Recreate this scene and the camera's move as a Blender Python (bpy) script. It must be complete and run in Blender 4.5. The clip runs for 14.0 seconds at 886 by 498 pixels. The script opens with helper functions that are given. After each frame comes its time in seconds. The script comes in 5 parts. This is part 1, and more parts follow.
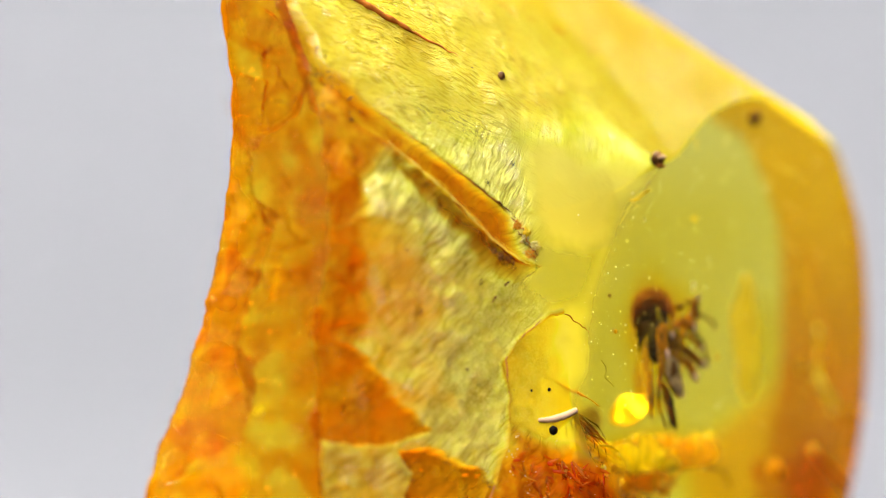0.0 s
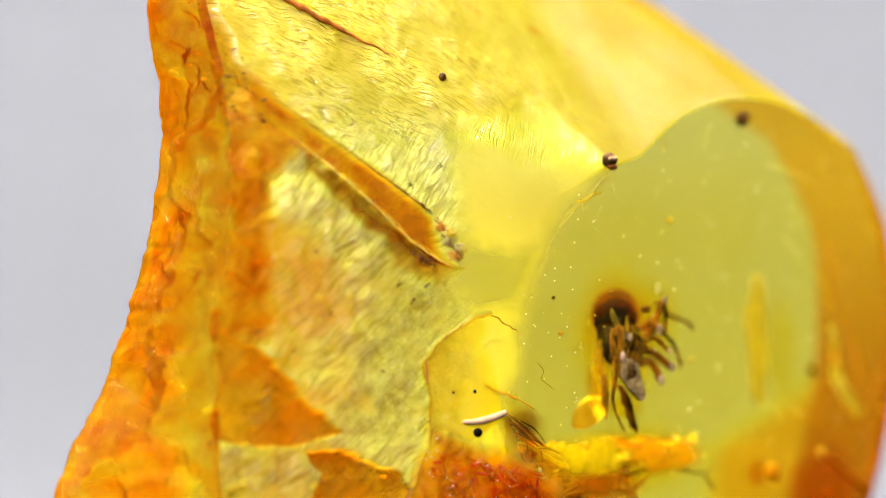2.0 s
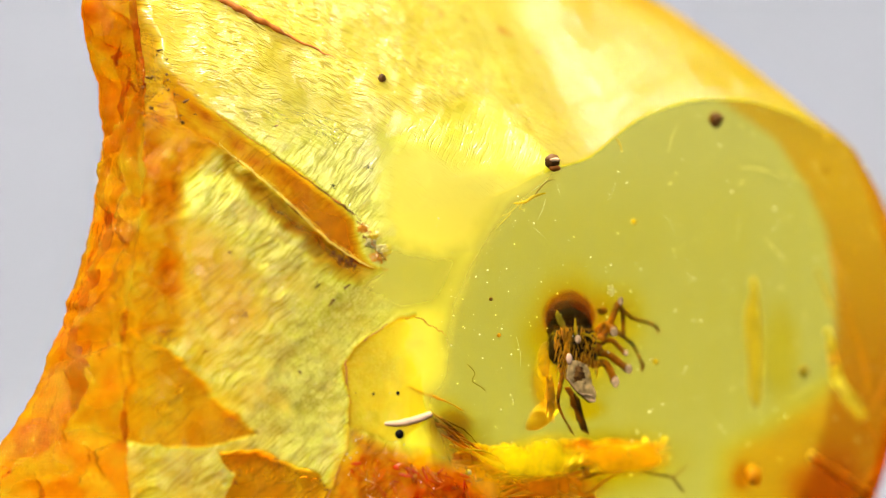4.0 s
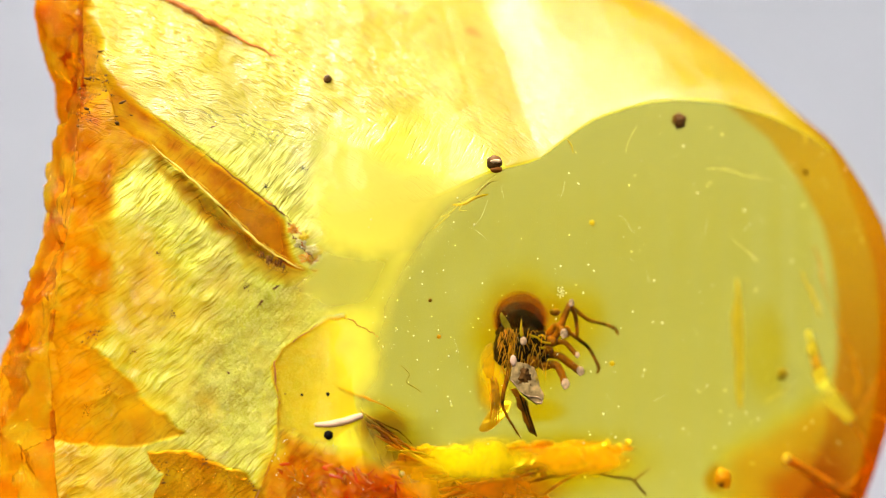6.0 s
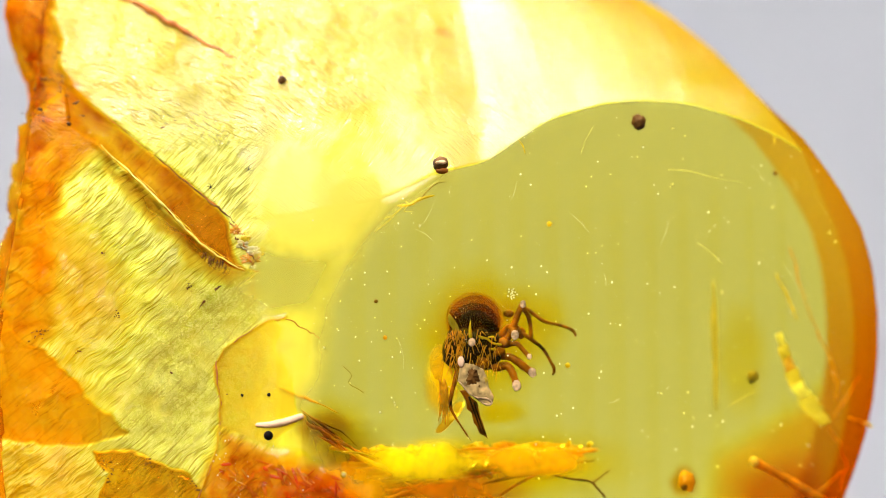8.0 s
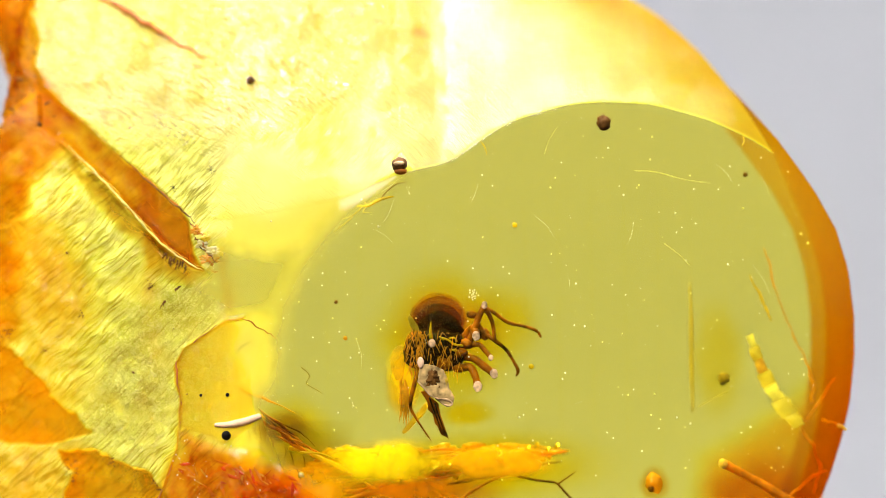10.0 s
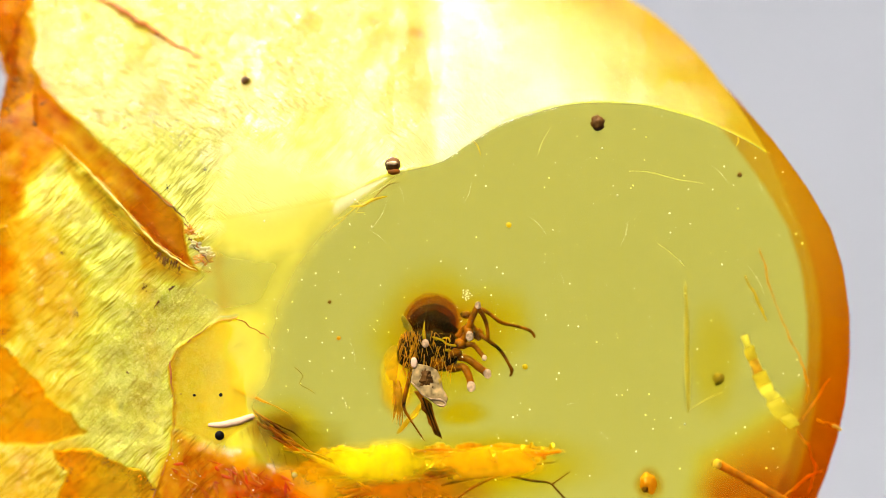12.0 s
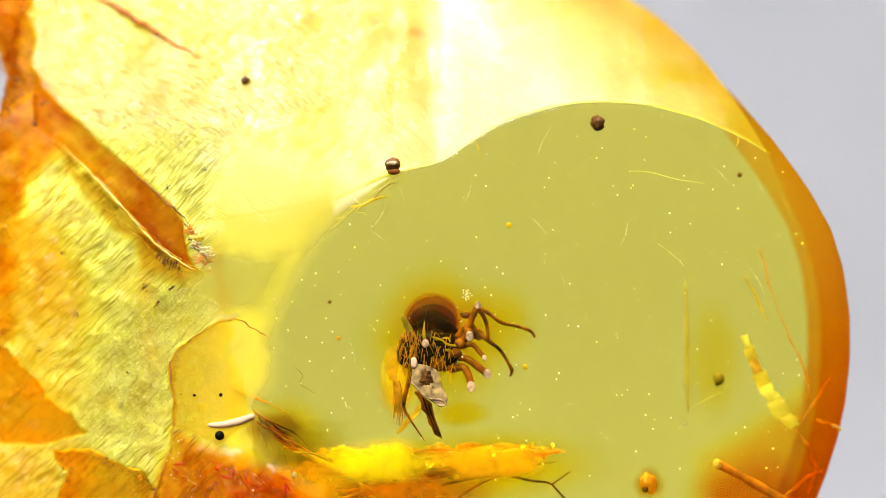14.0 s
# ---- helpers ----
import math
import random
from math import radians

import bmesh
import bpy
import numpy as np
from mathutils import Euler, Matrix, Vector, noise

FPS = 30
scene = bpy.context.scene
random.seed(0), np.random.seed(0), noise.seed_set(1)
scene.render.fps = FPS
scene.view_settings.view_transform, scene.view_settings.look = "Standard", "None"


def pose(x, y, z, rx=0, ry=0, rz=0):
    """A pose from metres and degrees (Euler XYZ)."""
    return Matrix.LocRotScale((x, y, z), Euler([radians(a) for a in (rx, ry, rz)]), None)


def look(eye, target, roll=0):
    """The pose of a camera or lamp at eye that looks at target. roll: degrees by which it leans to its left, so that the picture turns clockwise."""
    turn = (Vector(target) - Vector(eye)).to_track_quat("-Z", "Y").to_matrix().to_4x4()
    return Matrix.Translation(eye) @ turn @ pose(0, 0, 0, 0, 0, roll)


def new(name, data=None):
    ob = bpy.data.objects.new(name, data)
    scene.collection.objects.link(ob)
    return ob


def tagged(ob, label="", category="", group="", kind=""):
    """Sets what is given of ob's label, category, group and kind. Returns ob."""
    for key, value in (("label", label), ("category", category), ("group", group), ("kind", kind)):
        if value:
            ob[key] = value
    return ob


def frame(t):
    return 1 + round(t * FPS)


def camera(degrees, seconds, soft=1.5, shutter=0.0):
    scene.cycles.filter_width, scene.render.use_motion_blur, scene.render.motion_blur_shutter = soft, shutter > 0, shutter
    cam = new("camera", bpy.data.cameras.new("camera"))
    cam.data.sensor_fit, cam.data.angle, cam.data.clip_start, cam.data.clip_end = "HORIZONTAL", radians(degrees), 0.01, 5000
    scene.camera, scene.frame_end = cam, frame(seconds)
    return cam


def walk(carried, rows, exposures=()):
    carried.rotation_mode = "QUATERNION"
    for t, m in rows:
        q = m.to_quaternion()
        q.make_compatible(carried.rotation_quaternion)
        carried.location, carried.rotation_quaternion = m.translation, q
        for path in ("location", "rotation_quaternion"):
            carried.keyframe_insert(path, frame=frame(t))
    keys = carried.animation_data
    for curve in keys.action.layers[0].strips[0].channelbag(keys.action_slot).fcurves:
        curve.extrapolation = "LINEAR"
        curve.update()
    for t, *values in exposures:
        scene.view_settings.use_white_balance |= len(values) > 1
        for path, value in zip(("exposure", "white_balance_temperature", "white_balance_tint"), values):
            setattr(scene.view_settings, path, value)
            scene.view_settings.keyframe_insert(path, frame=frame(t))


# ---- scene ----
# Macro studio shot: a piece of amber turns on its base before a standing camera.
MM = 0.001
EYE = (0.000831, -0.29995, 0.005475)
cam = camera(4.585, 14.0, soft=0.5)
cam.data.dof.use_dof = True
cam.data.dof.focus_distance = 0.2915
cam.data.dof.aperture_fstop = 36.0
STAND = look(EYE, (0.000831, 0.0, 0.0), -1.065)
walk(cam, [(0.0, STAND), (14.0, STAND)])

# ---- light: even world light like a studio tent, softboxes overhead, and added fill lamps ----
world = bpy.data.worlds.new("studio")
scene.world = world
world.use_nodes = True
world.node_tree.nodes["Background"].inputs["Color"].default_value = (0.93, 0.95, 1.0, 1)
world.node_tree.nodes["Background"].inputs["Strength"].default_value = 0.50


def softbox(name, eye, target, width, height, watts, colour, shape="RECTANGLE"):
    lamp = bpy.data.lights.new(name, "AREA")
    lamp.shape, lamp.size, lamp.size_y, lamp.energy, lamp.color = shape, width, height, watts, colour
    ob = new(name, lamp)
    ob.matrix_world = look(eye, target)
    return ob


softbox("softbox_overhead", (-0.055, 0.06, 0.30), (0, -0.005, 0), 0.20, 0.15, 3.9, (1.0, 0.98, 0.95), "ELLIPSE")
# unseen fill lamp, added so that the amber glows from behind
softbox("fill_behind", (-0.06, 0.30, 0.26), (0, 0, 0), 0.26, 0.18, 2.5, (1.0, 0.99, 0.95))
# unseen fill lamp, added at the side to brighten the insect
softbox("fill_side", (-0.40, -0.26, 0.14), (0, 0, 0), 0.60, 0.50, 0.42, (1.0, 0.98, 0.95))
softbox("softbox_front_top", (-0.10, -0.20, 0.26), (0, 0, 0), 0.28, 0.24, 2.45, (1.0, 0.99, 0.97), "ELLIPSE")
# unseen fill lamp, added to brighten the paper towards the right
softbox("fill_backdrop", (0.20, 0.10, 0.42), (0.06, 0.40, 0.02), 0.30, 0.12, 1.0, (0.95, 0.97, 1.0))
scene.view_settings.exposure = 0.0
scene.cycles.transparent_max_bounces = 32  # light passes many layers of resin


# ---- materials ----
def node_material(name):
    m = bpy.data.materials.new(name)
    m.use_nodes = True
    m.node_tree.nodes.clear()
    return m, m.node_tree.nodes, m.node_tree.links


def plain(name, colour, rough=0.5, vary=0.25, scale=3000, bump=0.3, sheen=0.3, through_light=0.0):
    """A solid stuff with mottling at two scales, grain and some gloss; through_light lets light glow through it."""
    m, n, l = node_material(name)
    out = n.new("ShaderNodeOutputMaterial")
    b = n.new("ShaderNodeBsdfPrincipled")
    tc = n.new("ShaderNodeTexCoord")
    big, fine = n.new("ShaderNodeTexNoise"), n.new("ShaderNodeTexNoise")
    big.inputs["Scale"].default_value, fine.inputs["Scale"].default_value = scale, scale * 5
    ramp = n.new("ShaderNodeValToRGB")
    ramp.color_ramp.elements[0].position, ramp.color_ramp.elements[1].position = 0.3, 0.7
    ramp.color_ramp.elements[0].color = (*[max(0, c * (1 - vary)) for c in colour], 1)
    ramp.color_ramp.elements[1].color = (*[min(1, c * (1 + vary)) for c in colour], 1)
    bm_ = n.new("ShaderNodeBump")
    bm_.inputs["Strength"].default_value, bm_.inputs["Distance"].default_value = bump, 0.00001
    l.new(tc.outputs["Object"], big.inputs["Vector"])
    l.new(tc.outputs["Object"], fine.inputs["Vector"])
    l.new(big.outputs["Fac"], ramp.inputs["Fac"])
    l.new(ramp.outputs["Color"], b.inputs["Base Color"])
    l.new(fine.outputs["Fac"], bm_.inputs["Height"])
    l.new(bm_.outputs["Normal"], b.inputs["Normal"])
    b.inputs["Roughness"].default_value = rough
    b.inputs["Specular IOR Level"].default_value = sheen
    if through_light:
        tr, mix = n.new("ShaderNodeBsdfTranslucent"), n.new("ShaderNodeMixShader")
        l.new(ramp.outputs["Color"], tr.inputs["Color"])
        mix.inputs["Fac"].default_value = through_light
        l.new(b.outputs[0], mix.inputs[1])
        l.new(tr.outputs[0], mix.inputs[2])
        l.new(mix.outputs[0], out.inputs["Surface"])
    else:
        l.new(b.outputs[0], out.inputs["Surface"])
    return m


def amber_material():
    """Amber: clear lemon resin where it is cut and polished, cloudy honey to red-orange in the weathered and broken
    parts.
    The mesh says how clear, how warm in tone (weathering, and light's way inside put into colour), how ridged (grain)
    and how wrinkled (leather) it is at each place,
    and gives the courses of the ridges: across and along, in millimetres, on the broken face and on the top."""
    m, n, l = node_material("amber")

    def calc(op, a, b=None, clamp=False):
        q = n.new("ShaderNodeMath")
        q.operation, q.use_clamp = op, clamp
        for i, x in enumerate((a, b)):
            if x is None:
                continue
            if isinstance(x, (int, float)):
                q.inputs[i].default_value = x
            else:
                l.new(x, q.inputs[i])
        return q.outputs[0]

    def attr(name):
        a = n.new("ShaderNodeAttribute")
        a.attribute_type, a.attribute_name = "GEOMETRY", name
        return a.outputs["Fac"]

    def noise_at(scale, detail, vector, rough=0.55, distort=0.0):
        t = n.new("ShaderNodeTexNoise")
        t.inputs["Scale"].default_value, t.inputs["Detail"].default_value = scale, detail
        t.inputs["Roughness"].default_value, t.inputs["Distortion"].default_value = rough, distort
        l.new(vector, t.inputs["Vector"])
        return t.outputs["Fac"]

    def ramp(fac, stops):
        r = n.new("ShaderNodeValToRGB")
        r.color_ramp.elements[0].position, r.color_ramp.elements[0].color = stops[0][0], (*stops[0][1], 1)
        r.color_ramp.elements[1].position, r.color_ramp.elements[1].color = stops[-1][0], (*stops[-1][1], 1)
        for p, c in stops[1:-1]:
            r.color_ramp.elements.new(p).color = (*c, 1)
        l.new(fac, r.inputs["Fac"])
        return r.outputs["Color"]

    def blend(fac, a, b):
        q = n.new("ShaderNodeMix")
        for x, i in ((fac, 0), (a, 2), (b, 3)):
            if isinstance(x, (int, float)):
                q.inputs[i].default_value = x
            else:
                l.new(x, q.inputs[i])
        return q.outputs[0]

    def course(across, along, stretch):
        """Ridges that follow a course laid over the mesh: long, uneven, forking."""
        v = n.new("ShaderNodeCombineXYZ")
        l.new(attr(across), v.inputs[0])
        l.new(calc("DIVIDE", attr(along), stretch), v.inputs[1])
        wide = noise_at(15.0, 2, v.outputs[0], 0.5, 0.3)
        fine = noise_at(26.0, 1, v.outputs[0], 0.5, 0.3)
        crest = calc("SUBTRACT", 1.0, calc("MULTIPLY", calc("ABSOLUTE", calc("SUBTRACT", wide, 0.5)), 7.0), True)
        return calc("ADD", calc("ADD", calc("MULTIPLY", wide, 1.1), calc("MULTIPLY", crest, 0.30)), calc("MULTIPLY", fine, 0.30))

    tc = n.new("ShaderNodeTexCoord")
    where = tc.outputs["Object"]
    clear, warmth, grain, top, leather = attr("clear"), attr("warmth"), attr("grain"), attr("top"), attr("leather")
    cloud = noise_at(420, 5, where, 0.6, 0.6)
    mottle = noise_at(2200, 5, where, 0.68)
    speck = noise_at(9000, 3, where, 0.7)
    ridges = blend(top, course("break_across", "break_along", 13.0), course("top_across", "top_along", 6.0))
    fold = noise_at(7500, 3, where, 0.6, 1.5)
    wrinkle = calc("ADD", calc("MULTIPLY", calc("ABSOLUTE", calc("SUBTRACT", fold, 0.5)), 3.4), calc("MULTIPLY", noise_at(2400, 2, where, 0.5, 1.0), 0.7))
    relief_of = blend(leather, ridges, calc("ADD", wrinkle, 0.32))
    # tone: clouds, mottling and torn borders
    cloudy = calc("ADD", calc("MULTIPLY", warmth, 0.75), 0.10)
    warm_tone = calc("ADD", warmth, calc("MULTIPLY", calc("SUBTRACT", cloud, 0.5), calc("MULTIPLY", calc("SUBTRACT", 1.0, clear), cloudy)))
    warm_tone = calc("ADD", warm_tone, calc("MULTIPLY", calc("SUBTRACT", mottle, 0.5), calc("MULTIPLY", calc("ADD", calc("MULTIPLY", grain, 0.8), 0.3), cloudy)), True)
    flesh = ramp(warm_tone, [(0.0, (0.97, 0.94, 0.17)), (0.10, (0.86, 0.87, 0.04)), (0.22, (0.90, 0.73, 0.025)), (0.5, (0.84, 0.41, 0.004)), (0.75, (0.66, 0.19, 0.003)), (1.0, (0.40, 0.055, 0.003))])
    glassy = ramp(warm_tone, [(0.0, (0.985, 0.945, 0.38)), (0.22, (0.98, 0.86, 0.15)), (0.5, (0.95, 0.60, 0.04)), (0.75, (0.85, 0.34, 0.012)), (1.0, (0.55, 0.12, 0.008))])
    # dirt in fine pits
    dark_marks = calc("MULTIPLY", calc("MULTIPLY", calc("SUBTRACT", noise_at(6500, 2, where, 0.6), 0.68), 9.0, True), calc("MULTIPLY", calc("MULTIPLY", calc("SUBTRACT", cloud, 0.42), 5.0, True), calc("MULTIPLY", grain, 0.5)))
    # shade in the grooves, put into the colour as darker lines
    groove_shade = calc("MULTIPLY", calc("MULTIPLY", calc("SUBTRACT", 0.84, relief_of), 7.0, True), calc("MULTIPLY", grain, 0.46))
    dark_marks = calc("MAXIMUM", dark_marks, groove_shade)

    # specks and groove shade both darken the base colour
    def darkened(colour, stain):
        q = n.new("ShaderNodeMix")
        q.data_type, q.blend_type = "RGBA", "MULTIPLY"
        l.new(dark_marks, q.inputs["Factor"])
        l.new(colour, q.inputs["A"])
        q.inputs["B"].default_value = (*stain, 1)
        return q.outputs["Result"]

    flesh, glassy = darkened(flesh, (0.50, 0.38, 0.10)), darkened(glassy, (0.50, 0.38, 0.10))
    # light caught on the crests, put into the colour as pale lines
    crests = calc("MULTIPLY", calc("MULTIPLY", calc("SUBTRACT", relief_of, 0.88), 9.0, True), calc("MULTIPLY", grain, calc("MULTIPLY", calc("SUBTRACT", 1.0, calc("MULTIPLY", warmth, 3.2), True), 0.80)))
    lit_crests = n.new("ShaderNodeMix")
    lit_crests.data_type = "RGBA"
    l.new(crests, lit_crests.inputs["Factor"])
    l.new(flesh, lit_crests.inputs["A"])
    lit_crests.inputs["B"].default_value = (0.96, 0.92, 0.22, 1)
    flesh = lit_crests.outputs["Result"]
    clear = calc("MULTIPLY", clear, calc("SUBTRACT", 1.0, calc("MULTIPLY", crests, 0.5)))
    height = calc("ADD", calc("MULTIPLY", relief_of, grain), calc("MULTIPLY", speck, calc("MULTIPLY", grain, 0.4)))
    height = calc("ADD", height, calc("MULTIPLY", mottle, 0.05))
    relief = n.new("ShaderNodeBump")
    relief.inputs["Strength"].default_value, relief.inputs["Distance"].default_value = 1.0, RELIEF * MM
    l.new(height, relief.inputs["Height"])
    body = n.new("ShaderNodeBsdfTranslucent")
    skin = n.new("ShaderNodeBsdfDiffuse")
    flow = n.new("ShaderNodeBsdfTransparent")
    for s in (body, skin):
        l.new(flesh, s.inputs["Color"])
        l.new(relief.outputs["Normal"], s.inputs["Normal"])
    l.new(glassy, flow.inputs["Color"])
    a, b, c = n.new("ShaderNodeMixShader"), n.new("ShaderNodeMixShader"), n.new("ShaderNodeMixShader")
    l.new(calc("ADD", calc("MULTIPLY", grain, calc("SUBTRACT", 0.60, calc("MULTIPLY", top, 0.15))), 0.22, True), a.inputs["Fac"])
    l.new(body.outputs[0], a.inputs[1])
    l.new(skin.outputs[0], a.inputs[2])
    l.new(clear, b.inputs["Fac"])
    l.new(a.outputs[0], b.inputs[1])
    # ridged places bend the light, polished ones let it straight through
    bend, clearway = n.new("ShaderNodeBsdfRefraction"), n.new("ShaderNodeMixShader")
    bend.inputs["IOR"].default_value, bend.inputs["Roughness"].default_value = 1.45, 0.03
    l.new(glassy, bend.inputs["Color"])
    l.new(relief.outputs["Normal"], bend.inputs["Normal"])
    l.new(calc("MULTIPLY", grain, calc("SUBTRACT", 0.45, calc("MULTIPLY", top, 0.30)), True), clearway.inputs["Fac"])
    l.new(flow.outputs[0], clearway.inputs[1])
    l.new(bend.outputs[0], clearway.inputs[2])
    l.new(clearway.outputs[0], b.inputs[2])
    facing = n.new("ShaderNodeLayerWeight")
    facing.inputs["Blend"].default_value = 0.5
    l.new(relief.outputs["Normal"], facing.inputs["Normal"])
    shine = calc("ADD", calc("MULTIPLY", calc("POWER", facing.outputs["Facing"], 4.0), calc("SUBTRACT", 0.12, calc("MULTIPLY", grain, 0.05))), calc("ADD", calc("MULTIPLY", grain, calc("ADD", calc("MULTIPLY", top, 0.04), 0.06)), 0.03), True)
    gloss = n.new("ShaderNodeBsdfGlossy")
    l.new(calc("ADD", calc("MULTIPLY", top, 0.14), calc("ADD", calc("MULTIPLY", grain, 0.06), 0.06)), gloss.inputs["Roughness"])
    l.new(relief.outputs["Normal"], gloss.inputs["Normal"])
    l.new(calc("MULTIPLY", shine, attr("polish")), c.inputs["Fac"])
    l.new(b.outputs[0], c.inputs[1])
    l.new(gloss.outputs[0], c.inputs[2])
    out = n.new("ShaderNodeOutputMaterial")
    l.new(c.outputs[0], out.inputs["Surface"])
    return m


RELIEF = 0.12  # millimetres, height of the ridges on the broken faces
AMBER = amber_material()
PAPER = plain("grey_paper", (0.190, 0.190, 0.206), 0.9, 0.02, 60, 0.05, 0.1)

# ---- backdrop: one sheet of grey paper, flat under the amber and curving up behind it ----
BASE = -14.0  # millimetres, underside of the amber


def backdrop():
    bm = bmesh.new()
    profile = [(-0.9, 0.0), (-0.3, 0.0), (0.10, 0.0)]
    for k in range(1, 13):
        a = radians(90 * k / 12)
        profile.append((0.10 + 0.30 * math.sin(a), 0.30 * (1 - math.cos(a))))
    profile.append((0.40, 0.9))
    rows = []
    for y, z in profile:
        rows.append([bm.verts.new((x, y, z + BASE * MM)) for x in (-0.9, -0.45, 0, 0.45, 0.9)])
    for a, b in zip(rows, rows[1:]):
        for i in range(4):
            bm.faces.new((a[i], a[i + 1], b[i + 1], b[i]))
    bmesh.ops.solidify(bm, geom=bm.faces[:], thickness=0.001)
    for f in bm.faces:
        f.smooth = True
    me = bpy.data.meshes.new("backdrop")
    bm.to_mesh(me)
    bm.free()
    me.materials.append(PAPER)
    return tagged(new("backdrop", me), "seamless light grey studio paper curving up behind", "backdrop", kind="structure")


backdrop()

# ---- the amber: its form, in millimetres about the axis on which it turns ----
amber = tagged(new("amber", None), "translucent honey-yellow amber with a polished face and a trapped insect", "amber")


def table(rows):
    xs, ys = zip(*rows)
    return lambda v: np.interp(v, xs, ys)


def smooth_table(rows):
    """A rounded curve through the rows."""
    f = table(rows)
    return lambda v, w=0.35: (f(v - w) + 2 * f(v) + f(v + w)) / 4


# the sharp upper rim of the polished face: height over x
rim = smooth_table([(-14, 1.2), (-5, 1.0), (-3, 1.3), (-1.9, 1.5), (-.57, 2.1), (.92, 2.4), (1.6, 2.9), (2.56, 3.47), (4.04, 3.86), (4.94, 3.93), (6.28, 3.84), (7.76, 3.41), (8.95, 2.85), (9.92, 2.18), (13, 0.4)])
roof_slope_ = smooth_table([(-12, .3), (-5, .5), (2, 1.0), (8, 2.0), (12, 2.2)])
def roof_slope(x):
    return roof_slope_(x, 2.0)


right_x_ = smooth_table([(-14, 7.5), (-9, 9.6), (-6.1, 10.95), (-4.15, 11.52), (-1.85, 11.68), (.46, 11.27), (2.9, 9.68), (5.1, 7.74), (6.7, 5.3), (10, -1)])


def right_x(z):
    return right_x_(z, 0.95)


right_y = smooth_table([(-14, -6), (-1.85, -6.4), (.46, -6.7), (2.9, -6.7), (5.1, -3.65), (6.7, -1.65), (10, 0)])
left_x = smooth_table([(-14, -13), (-9, -15.2), (-5.4, -14.0), (-3.5, -12.57), (-1.6, -11.7), (.9, -10.83), (3, -10.46), (4.2, -10.57), (5.9, -11.15), (6.9, -11.34), (10, -9.5)])
left_y = smooth_table([(-14, -2.5), (-3.5, -2.1), (3, -2.27), (6.9, -2.8), (10, -2)])
ridge_x = smooth_table([(-14, -10.5), (-6.1, -11.85), (-2, -12.0), (2.4, -11.15), (4.4, -10.75), (7, -10.3), (10, -8.5)])


def polished(x):
    return -8.545 + 0.1216 * x


def front(x, z):
    """Depth of the front: the flat polished face, the broken slope beside it and the rounded top."""
    flat, slope = polished(x), -8.98 + 0.33 * (-3.6 - x)
    y = 0.5 * (flat + slope + np.sqrt((flat - slope) ** 2 + 0.15))
    d, w = z - rim(x), np.clip(-0.4 - x, 0, 1.6) + 0.01
    d = 0.5 * (d + np.sqrt(d * d + w * w)) - 0.25 * w
    return y + roof_slope(x) * np.maximum(d, 0) + 0.03 * d * d


def inside(x, z, outline, soft):
    """How far (0 to 1) the places lie in an outline, with a soft edge."""
    p = np.array(outline, float)
    best, odd = np.full(x.shape, 1e9), np.zeros(x.shape, bool)
    for (ax, az), (bx, bz) in zip(p, np.roll(p, -1, 0)):
        ux, uz = bx - ax, bz - az
        k = np.clip(((x - ax) * ux + (z - az) * uz) / (ux * ux + uz * uz + 1e-12), 0, 1)
        best = np.minimum(best, np.hypot(x - ax - k * ux, z - az - k * uz))
        if abs(uz) > 1e-9:
            odd ^= ((az > z) != (bz > z)) & (x < ux * (z - az) / uz + ax)
    s = np.clip(np.where(odd, best, -best) / (2 * soft) + 0.5, 0, 1)
    return s * s * (3 - 2 * s)


def near(x, z, line, width):
    """1 on a line, falling to 0 at the width's distance."""
    p = np.array(line, float)
    best = np.full(x.shape, 1e9)
    for (ax, az), (bx, bz) in zip(p, p[1:]):
        ux, uz = bx - ax, bz - az
        k = np.clip(((x - ax) * ux + (z - az) * uz) / (ux * ux + uz * uz + 1e-12), 0, 1)
        best = np.minimum(best, np.hypot(x - ax - k * ux, z - az - k * uz))
    return np.clip(1 - best / width, 0, 1)


SHUFFLED = np.random.RandomState(1).permutation(256)
LEANS = np.random.RandomState(2).normal(size=(256, 3))
LEANS /= np.linalg.norm(LEANS, axis=1)[:, None]


def ripple(x, y, z, scale, octaves=3):
    """Soft fractal noise at many places at once, about -0.7 to 0.7."""
    total = np.zeros(x.shape)
    for k in range(octaves):
        p = np.stack([x, y, z], -1) * scale * 2 ** k + 17.3 * k
        cell = np.floor(p).astype(int)
        f = p - cell
        w = f * f * f * (f * (f * 6 - 15) + 10)
        for corner in np.ndindex(2, 2, 2):
            c = (cell + corner) & 255
            lean = LEANS[SHUFFLED[(SHUFFLED[(SHUFFLED[c[..., 0]] + c[..., 1]) & 255] + c[..., 2]) & 255]]
            share = np.prod(np.where(corner, w, 1 - w), -1)
            total += share * ((f - corner) * lean).sum(-1) * 1.4 / 2 ** k
    return total


